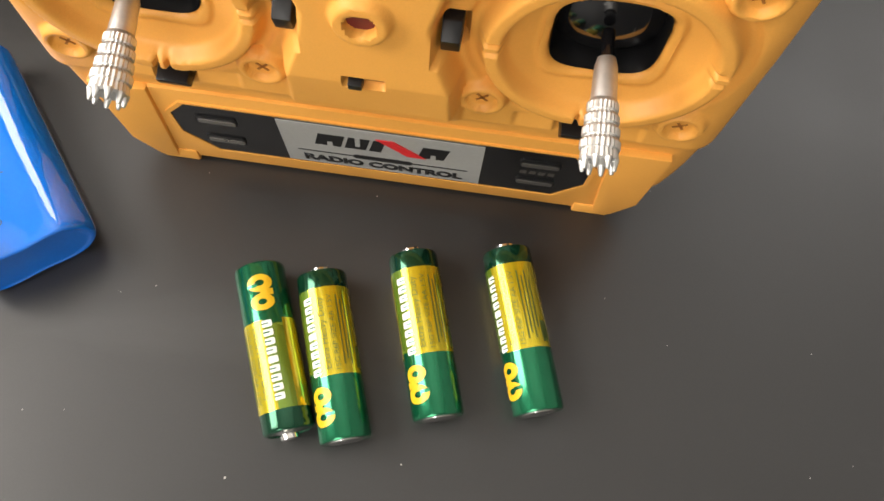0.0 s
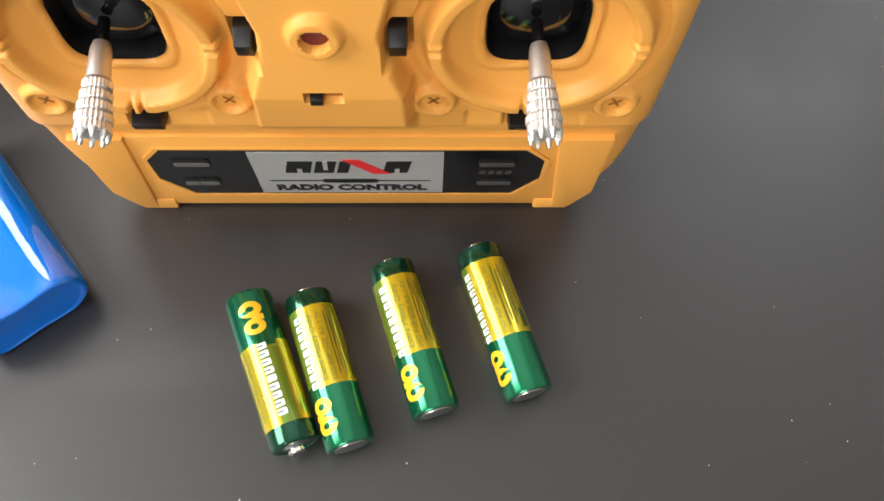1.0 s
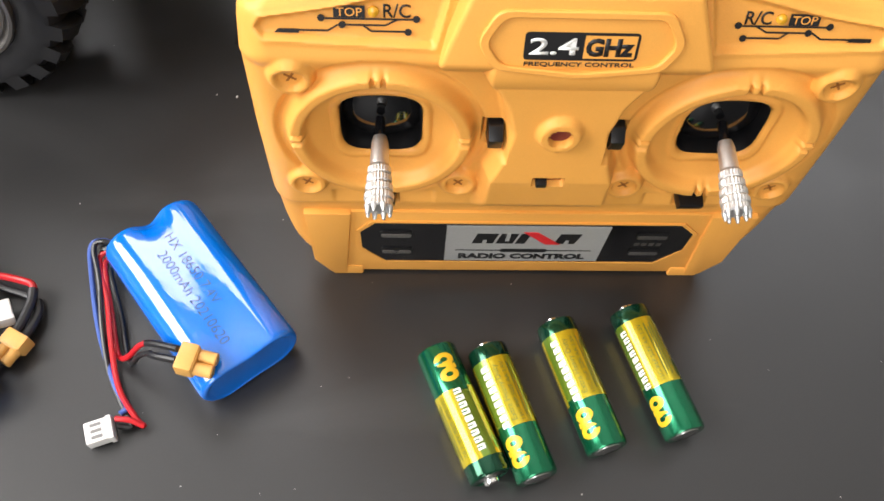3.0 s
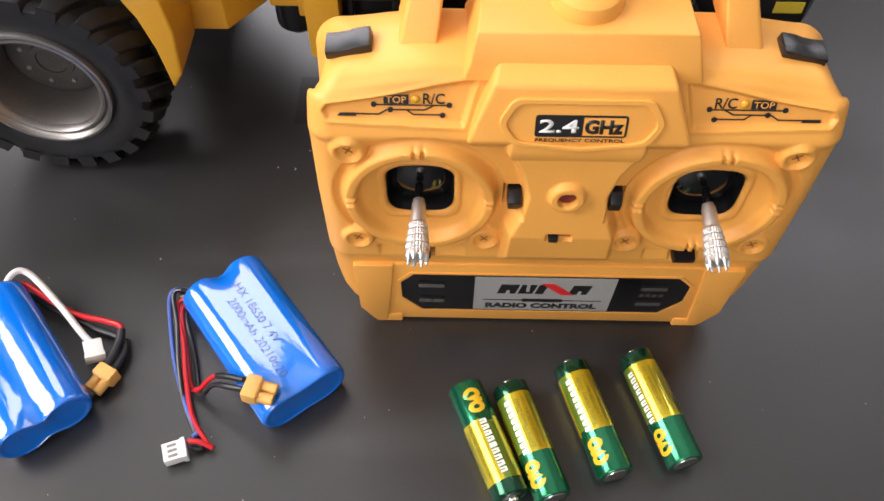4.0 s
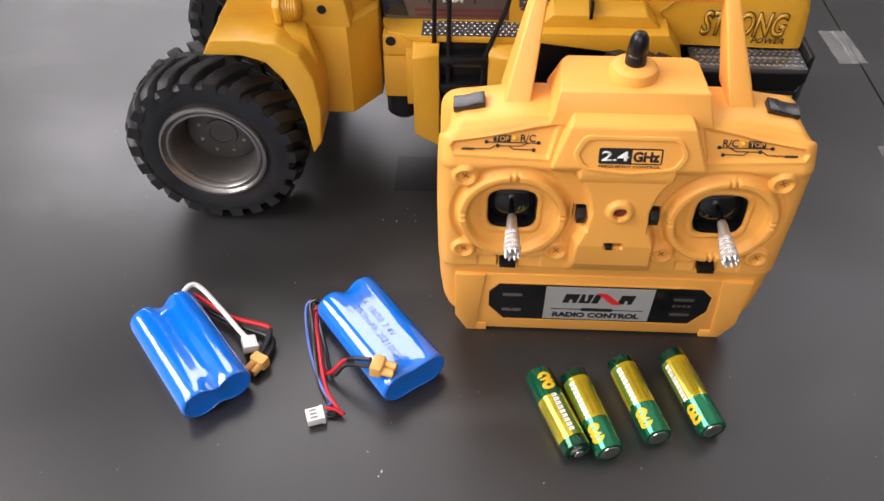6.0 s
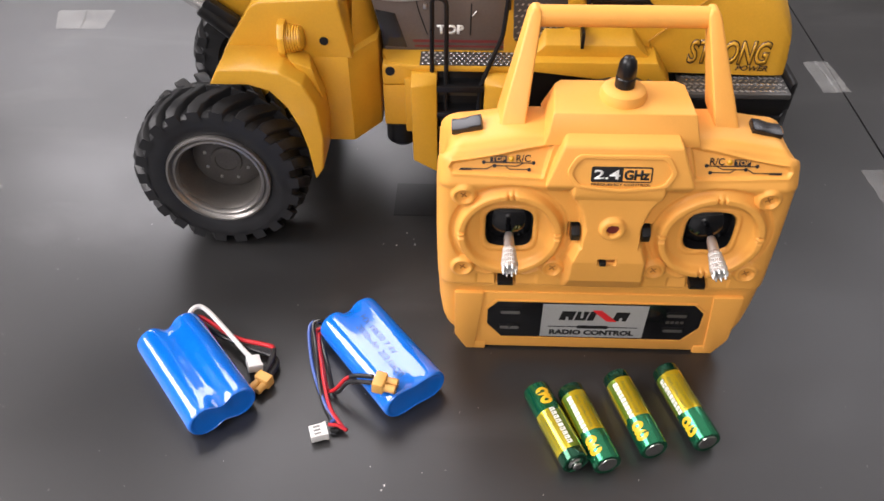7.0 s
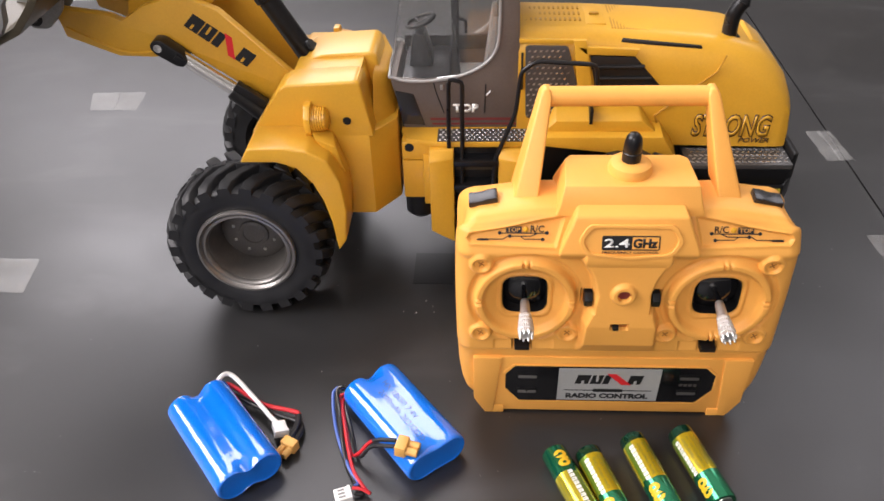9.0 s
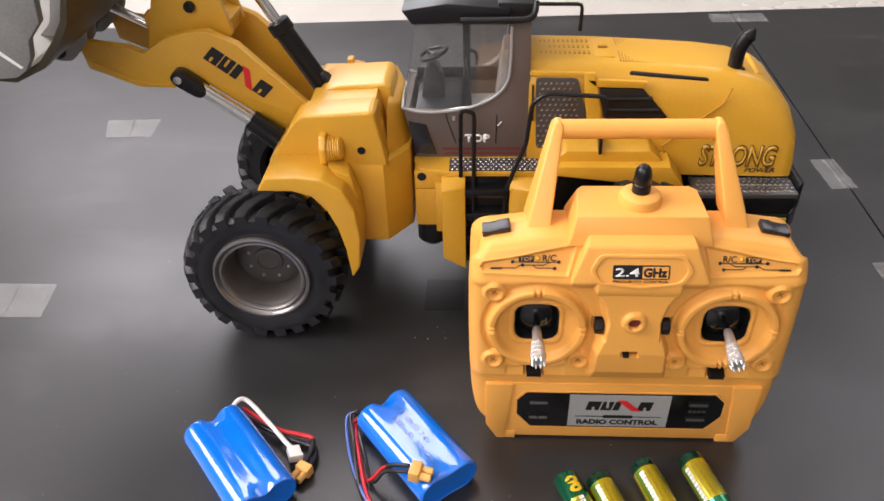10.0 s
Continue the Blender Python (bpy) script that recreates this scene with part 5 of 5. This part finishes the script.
for s in (1, -1):
    def my(y):
        return y if s == 1 else 2 * YC - y
    for x0, x1 in ((-1.055, -0.90), (-0.615, -0.46)):
        part("step_post", hull([(x, my(y), z) for x, y, z in ((x0, 1.235, 1.055), (x1, 1.235, 1.055), (x0, 1.16 if x0 < -0.9 else 1.20, 1.0), (x1, 1.16 if x0 > -0.9 else 1.20, 1.0), (x0, 1.175, 0.46), (x1, 1.16, 0.38), (x0, 1.32, 0.42), (x1, 1.32, 0.36), (x0, 1.42, 1.055), (x1, 1.42, 1.055))], 0.010), LYEL, load)
    st = part("step_box", block((-0.905, min(my(1.30), my(1.5)), 0.38), (-0.61, max(my(1.30), my(1.5)), 1.04), 0.008), BLACK, load, "black recessed steps")
    for z in (0.98, 0.80, 0.62, 0.46):
        part("step_tread", block((-0.90, min(my(1.19), my(1.36)), z - 0.03), (-0.615, max(my(1.19), my(1.36)), z + 0.01), 0.006), BLACK, st)
        part("step_riser", block((-0.89, min(my(1.29), my(1.302)), z - 0.11), (-0.625, max(my(1.29), my(1.302)), z - 0.055), 0.003), BUCKIN, st)
    tp = part("tread_deck", block((-1.005, min(my(1.262), my(1.425)), 1.085), (-0.43, max(my(1.262), my(1.425)), 1.099), 0.003), TREAD, load, "dark tread plate with bright studs")
    for i in range(17):
        for j in range(5):
            x, y = -0.985 + 0.0335 * i + (0.016 if j % 2 else 0), 1.280 + 0.032 * j
            part("stud", lathe([(0.0105, 0), (0.007, 0.004), (0.001, 0.005)], (x, my(y), 1.099), (0, 0, 1), 6), STUD, tp, smooth=0) if s == 1 else None
    # battery box deck between cab and tail
    part("side_box", hull([(x, my(y), z) for x, y, z in ((-0.26, 1.30, 1.215), (0.27, 1.30, 1.215), (0.36, 1.30, 1.14), (-0.33, 1.30, 1.14), (-0.26, 1.44, 1.285), (0.25, 1.44, 1.285), (-0.30, 1.5, 1.12), (0.36, 1.5, 1.12))], 0.012), LYEL, load)
    part("side_sill", hull([(x, my(y), z) for x, y, z in ((-0.42, 1.24, 1.135), (0.40, 1.24, 1.135), (0.50, 1.24, 0.98), (0.44, 1.24, 0.98), (-0.42, 1.24, 1.08), (0.36, 1.24, 1.08), (-0.42, 1.46, 1.16), (0.40, 1.46, 1.16), (0.52, 1.46, 0.98))], 0.012), LYEL, load)
    part("box_slot", block((-0.056, min(my(1.285), my(1.40)), 1.20), (-0.036, max(my(1.285), my(1.40)), 1.30), 0.003), BLACK, load)
    # guard rails
    part("hand_rail", bent([(-0.93, my(1.25), 1.06), (-0.922, my(1.25), 1.53), (-0.84, my(1.25), 1.512), (-0.85, my(1.22), 0.60)], 0.014, 0.03), BLACK, load)
    if s == 1:
        part("hand_rail", bent([(-0.650, my(1.21), 0.72), (-0.640, my(1.215), 0.98), (-0.60, my(1.235), 1.08), (-0.515, my(1.25), 1.30), (-0.488, my(1.25), 1.575), (-0.40, my(1.25), 1.64), (-0.05, my(1.25), 1.615), (-0.03, my(1.25), 1.45)], 0.014, 0.035), BLACK, load)
    # tail deck
    dk = part("tail_deck", block((0.56, min(my(1.20), my(1.44)), 0.925), (1.215, max(my(1.20), my(1.44)), 0.962), 0.012), TREAD, load, "dark tread plate on the tail")
    if s == 1:
        for i in range(17):
            for j in range(5):
                x, y = 0.60 + 0.036 * i + (0.018 if j % 2 else 0), 1.232 + 0.040 * j
                q = 0.6 if j % 2 else -0.6
                b = flat([(-0.017, 0), (0, -0.0065), (0.017, 0), (0, 0.0065)], 0.005)
                bmesh.ops.rotate(b, verts=b.verts, cent=(0, 0, 0), matrix=Matrix.Rotation(q, 3, "Z"))
                part("stud", shifted(b, x, y, 0.962), STUD, dk, smooth=0)
    part("tail_box", hull([(x, my(y), z) for x, y, z in ((0.56, 1.20, 0.925), (1.20, 1.20, 0.925), (1.20, 1.23, 0.80), (0.62, 1.23, 0.80), (0.56, 1.46, 0.925), (1.20, 1.46, 0.925), (0.62, 1.46, 0.78), (1.20, 1.46, 0.78))], 0.012), BLACK, load)
    part("warning_label", prism([(1.05, 0.715), (1.18, 0.715), (1.18, 0.772), (1.05, 0.772)], my(1.215), my(1.235), 0.0), WARN, load)
part("bumper", prism([(0.60, 1.22), (1.20, 1.22), (1.29, 1.36), (1.29, 2 * YC - 1.36), (1.20, 2 * YC - 1.22), (0.60, 2 * YC - 1.22)], 0.64, 0.80, 0.02, "z"), BLACK, load)
part("bumper_post", hull(both([(1.21, 1.30, 0.78), (1.28, 1.33, 0.78), (1.285, 1.33, 0.97), (1.24, 1.28, 0.985), (1.21, 1.40, 0.97)]), 0.008), BLACK, load)

# bonnet
def bonnet():
    """The engine cover: a rounded section that falls away to the tail."""
    bm, rings, n = bmesh.new(), [], 26
    stations = ((-0.50, 1.710, 1.420), (-0.10, 1.700, 1.420), (0.30, 1.675, 1.415), (0.60, 1.650, 1.405), (0.80, 1.620, 1.395), (0.95, 1.575, 1.39), (1.06, 1.500, 1.385), (1.14, 1.40, 1.385), (1.19, 1.29, 1.39), (1.205, 1.15, 1.40), (1.205, 1.02, 1.405))
    for x, top, side in stations:
        hw, z0, ring = YC - side, 0.985, []
        for i in range(n + 1):
            q = math.pi * i / n
            c, s = math.cos(q), math.sin(q)
            e = 0.22
            y = YC - hw * math.copysign(abs(c) ** e, c) * (1 - 0.10 * max(0, s) ** 3)
            z = z0 + (top - z0) * abs(s) ** 0.29 + 0.035 * max(0, s) ** 6
            ring.append(bm.verts.new((x, y, z)))
        rings.append(ring)
    for a, b in zip(rings, rings[1:]):
        for k in range(n):
            bm.faces.new((a[k], b[k], b[k + 1], a[k + 1]))
    bm.faces.new(rings[0]), bm.faces.new(rings[-1][::-1])
    return bm


part("bonnet", bonnet(), LYEL, load, "rounded yellow engine cover", 42)
part("bonnet_grille", prism([(-0.07, 1.60), (0.20, 1.59), (0.37, 1.40), (0.31, 1.36), (-0.02, 1.36)], 1.404, 1.42, 0.004), DARKP, load, "dark louvred side grille")
for z, a, b in ((1.53, -0.06, 0.26), (1.455, -0.03, 0.31)):
    part("grille_bar", rod((a, 1.400, z), (b, 1.400, z), 0.014), DARKP, load)
part("bonnet_frame", merged(prism([(-0.175, 1.70), (-0.10, 1.70), (0.0, 1.20), (-0.11, 1.20)], 1.400, 1.43, 0.006), prism([(-0.16, 1.66), (0.22, 1.64), (0.20, 1.598), (-0.10, 1.61)], 1.400, 1.43, 0.006), prism([(-0.50, 1.71), (-0.14, 1.70), (-0.15, 1.676), (-0.50, 1.685)], 1.405, 1.43, 0.005)), LYEL, load)
scr = part("side_screen", prism(rounded([(-0.462, 1.665), (-0.205, 1.66), (-0.125, 1.38), (-0.17, 1.18), (-0.445, 1.18)], 0.025, 3), 1.408, 1.425, 0.004), TREAD, load, "dark studded side screen")
part("screen_slot", prism([(-0.485, 1.62), (-0.472, 1.62), (-0.468, 1.38), (-0.482, 1.38)], 1.405, 1.42, 0.002), PRINTK, load)
for i in range(9):
    for j in range(13):
        x, z = -0.435 + 0.034 * i + (0.017 if j % 2 else 0), 1.20 + 0.036 * j
        if x < -0.165 - 0.25 * max(0, z - 1.38) + 0.2 * min(0, z - 1.38) and z < 1.645:
            part("stud", placed(flat([(-0.010, -0.004), (0.0, -0.007), (0.010, 0.004), (0.0, 0.007)], 0.003), (x, 1.408, z)), STUD if (i + j) % 3 else GUN, scr, smooth=0)
part("bonnet_slot", hull([(0.115, 1.472, 1.674), (0.125, 1.486, 1.680), (0.60, 1.454, 1.630), (0.592, 1.467, 1.640), (0.115, 1.47, 1.65), (0.6, 1.46, 1.60)], 0.004), DARKP, load, "dark vent slot in the bonnet")
# seams, vent slots and hatch ribs take their shade from the darker yellow
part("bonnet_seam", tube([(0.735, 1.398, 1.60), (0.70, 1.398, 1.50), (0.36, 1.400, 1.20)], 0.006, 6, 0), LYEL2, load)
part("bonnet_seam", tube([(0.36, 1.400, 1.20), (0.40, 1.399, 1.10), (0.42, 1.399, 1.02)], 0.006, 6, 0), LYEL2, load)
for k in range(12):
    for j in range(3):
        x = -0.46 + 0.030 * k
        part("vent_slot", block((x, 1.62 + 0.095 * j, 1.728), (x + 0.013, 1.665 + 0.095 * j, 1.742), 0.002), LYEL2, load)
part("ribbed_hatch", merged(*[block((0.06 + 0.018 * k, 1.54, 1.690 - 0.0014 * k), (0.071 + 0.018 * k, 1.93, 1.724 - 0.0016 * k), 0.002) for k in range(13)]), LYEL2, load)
part("hatch", block((-0.09, 1.58, 1.712), (0.03, 1.88, 1.734), 0.006), LYEL, load)
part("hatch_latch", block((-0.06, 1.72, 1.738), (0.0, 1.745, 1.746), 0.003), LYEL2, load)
part("exhaust_ring", rod((0.79, 1.60, 1.60), (0.79, 1.60, 1.648), 0.062), BLACK, load)
part("exhaust_pipe", tube([(0.785, 1.60, 1.61), (0.785, 1.60, 1.70), (0.79, 1.60, 1.77), (0.808, 1.60, 1.815), (0.832, 1.597, 1.855)], 0.046, 18), BLACK, load, "curved black exhaust stack")
part("exhaust_tip", hull([(0.832 + 0.044 * math.cos(q), 1.597 + 0.044 * math.sin(q), 1.845 - 0.022 * math.cos(q)) for q in (k * math.pi / 6 for k in range(12))] + [(0.862, 1.597, 1.905), (0.868, 1.585, 1.895), (0.868, 1.61, 1.895)], 0.003), BLACK, load)
part("tail_ridge", hull([(0.88, 1.56, 1.612), (0.98, 1.58, 1.60), (0.90, 1.9, 1.61), (1.0, 1.88, 1.59), (0.93, 1.58, 1.625), (0.94, 1.88, 1.63)], 0.006), LYEL, load)
for words, h, w, x, z, mat, off, sh in (("STRONG", 0.1638, 0.483, 0.845, 1.135, PRINTB, 0.050, 0.12), ("STRONG", 0.1470, 0.472, 0.845, 1.135, LYEL, 0.008, 0.12)):
    part("print", placed(lettering(words, h, w, 0.001, off, sh), (x, 1.3850 if mat is LYEL else 1.3870, z), (1, -0.034, 0)), mat, load, smooth=0)
part("print", placed(lettering("POWER", 0.035, 0.19, 0.001, 0.02, 0.2), (1.0, 1.3800, 1.035), (1, -0.02, 0)), PRINTB, load, smooth=0)

# cab
CABF, CABN = -1.275, 1.445
low = [(-1.225, 1.095), (-1.295, 1.44), (-1.10, 1.425), (-0.86, 1.455), (-0.72, 1.52), (-0.63, 1.62), (-0.615, 1.90), (-0.62, 2.0), (-0.50, 2.0), (-0.485, 1.095)]
for s in (1, -1):
    a = CABN if s == 1 else 2 * YC - CABN
    side = part("cab_side", prism(low, a, a + s * 0.035, 0.008), BROWN, load, "brown-grey cab side")
    if s == 1:
        part("door_seam", tube([(-1.03, a - 0.001, 1.43), (-1.01, a - 0.001, 1.34), (-0.965, a - 0.001, 1.20)], 0.004, 5, 4), DARKP, side)
        part("door_seam", tube([(-0.70, a - 0.001, 1.40), (-0.705, a - 0.001, 1.20)], 0.004, 5, 2), DARKP, side)
        part("door_handle", hull([(-0.70 + p, a - q, 1.325 + r) for p, q, r in ((0, 0, 0), (0.03, 0, 0.035), (0.005, 0.014, 0), (0.035, 0.014, 0.035), (0.012, 0, -0.006))], 0.002), WHITEP, side)
        part("hinge", block((-0.985, a - 0.010, 1.365), (-0.965, a, 1.40), 0.003), STEEL, side)
        part("red_line", prism([(-1.05, 1.150), (-0.49, 1.150), (-0.49, 1.166), (-1.055, 1.166)], a - 0.003, a + 0.003, 0.0), PRINTD, side)
        part("red_line", prism([(-1.04, 1.118), (-0.49, 1.118), (-0.49, 1.130), (-1.045, 1.130)], a - 0.003, a + 0.003, 0.0), PRINTD, side)
        part("print", placed(lettering("TOP", 0.062, 0.165, 0.001, 0.055), (-0.825, a - 0.002, 1.235)), PRINTW, side, smooth=0)
        part("corner_panel", prism([(-1.272, 1.36), (-1.235, 1.125), (-1.09, 1.115), (-1.12, 1.22), (-1.155, 1.335)], a - 0.004, a + 0.004, 0.002), SMOKE, side)
    trim = [(-1.297, a, 1.452), (-1.20, a - s * 0.003, 1.425), (-1.05, a - s * 0.003, 1.425), (-0.86, a - s * 0.003, 1.458), (-0.72, a - s * 0.003, 1.525), (-0.64, a - s * 0.003, 1.62), (-0.618, a - s * 0.003, 1.75), (-0.615, a, 1.98)]
    part("window_trim", tube(trim, 0.010, 8, 5), TRIMG, side)
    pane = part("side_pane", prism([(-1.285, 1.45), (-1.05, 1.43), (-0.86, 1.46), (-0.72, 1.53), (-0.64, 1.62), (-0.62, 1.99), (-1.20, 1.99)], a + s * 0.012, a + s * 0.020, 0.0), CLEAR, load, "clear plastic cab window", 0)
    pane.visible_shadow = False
fw = 2 * YC - CABN
part("cab_front", hull([(x, y, z) for x, y, z in ((-1.225, 1.455, 1.095), (-1.225, fw - 0.01, 1.095), (-1.30, 1.455, 1.44), (-1.30, fw - 0.01, 1.44), (-1.19, 1.455, 1.095), (-1.19, fw - 0.01, 1.095), (-1.26, 1.455, 1.44), (-1.26, fw - 0.01, 1.44))], 0.006), BROWN, load)
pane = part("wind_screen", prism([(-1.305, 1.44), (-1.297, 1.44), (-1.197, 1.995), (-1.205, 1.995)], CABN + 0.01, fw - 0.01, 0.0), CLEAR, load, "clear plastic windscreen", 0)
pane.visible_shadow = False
part("screen_trim", tube([(-1.302, CABN - 0.002, 1.45), (-1.312, YC, 1.45), (-1.302, fw + 0.002, 1.45)], 0.010, 8, 4), TRIMG, load)
part("cab_floor", block((-1.24, 1.46, 1.09), (-0.50, fw - 0.01, 1.13), 0.004), DARKP, load)
part("cab_back", prism([(-0.545, 1.095), (-0.56, 2.0), (-0.50, 2.0), (-0.485, 1.095)], 1.455, fw - 0.01, 0.004), BROWN, load)
rear_in = part("inner_pillar", merged(block((-0.93, fw - 0.05, 1.10), (-0.88, fw - 0.012, 2.0), 0.004), block((-1.25, fw - 0.05, 1.40), (-0.6, fw - 0.012, 1.50), 0.004)), DARKP, load)
part("roof", merged(prism([(-1.275, 2.095), (-1.215, 2.005), (-0.62, 2.015), (-0.62, 2.10), (-1.0, 2.135)], 1.415, 2 * YC - 1.415, 0.015), prism([(-0.70, 2.02), (-0.475, 2.02), (-0.475, 2.12), (-0.70, 2.13)], 1.44, 2 * YC - 1.44, 0.012)), BLACK, load, "dark cab roof with a sloping visor")
part("roof_rail", bent([(-0.92, 1.375, 2.045), (-0.53, 1.375, 2.045), (-0.485, 1.40, 2.06), (-0.475, 1.45, 2.13)], 0.020, 0.03), BLACK, load)
part("roof_rail", bent([(-0.92, 2 * YC - 1.375, 2.045), (-0.53, 2 * YC - 1.375, 2.045), (-0.485, 2 * YC - 1.40, 2.06), (-0.475, 2 * YC - 1.45, 2.13)], 0.020, 0.03), BLACK, load)
part("rear_rail", bent([(-0.46, 2.12, 1.885), (-0.13, 2.12, 1.88), (-0.135, 2.12, 1.70)], 0.013, 0.03), BLACK, load)
# cab inside
part("dash_console", block((-1.23, 1.49, 1.12), (-0.92, 2.0, 1.43), 0.03), BLACK, load)
part("steering_column", hull([(x, YC + d, z) for x, z in ((-1.22, 1.12), (-1.02, 1.12), (-1.18, 1.56), (-1.16, 1.65), (-1.09, 1.64), (-1.05, 1.52)) for d in (-0.085, 0.085)], 0.02), BLACK, load)
ringp = [(-1.115 + 0.088 * math.cos(q * math.pi / 10), YC - 0.01 + 0.088 * math.sin(q * math.pi / 10), 1.705 + 0.03 * math.cos(q * math.pi / 10)) for q in range(21)]
wheel_part = part("steering_wheel", tube(ringp, 0.013, 8, 0), BLACK, load)
for q in (0, 2.1, 4.2):
    part("spoke", rod((-1.115, YC - 0.01, 1.69), (-1.115 + 0.085 * math.cos(q), YC - 0.01 + 0.085 * math.sin(q), 1.705 + 0.028 * math.cos(q)), 0.012), BLACK, wheel_part)
part("seat", merged(block((-0.90, 1.60, 1.25), (-0.66, 1.88, 1.36), 0.03), hull([(x, y, z) for y in (1.60, 1.88) for x, z in ((-0.72, 1.30), (-0.64, 1.30), (-0.66, 1.78), (-0.61, 1.78))], 0.03), block((-0.86, 1.63, 1.12), (-0.70, 1.85, 1.27), 0.02)), SKIN, load, "grey plastic driver seat")
part("lever_console", hull([(x, y, z) for y in (1.60, 1.645) for x, z in ((-0.94, 1.30), (-0.85, 1.30), (-0.92, 1.60), (-0.88, 1.60), (-0.90, 1.72))], 0.012), DARKP, load)
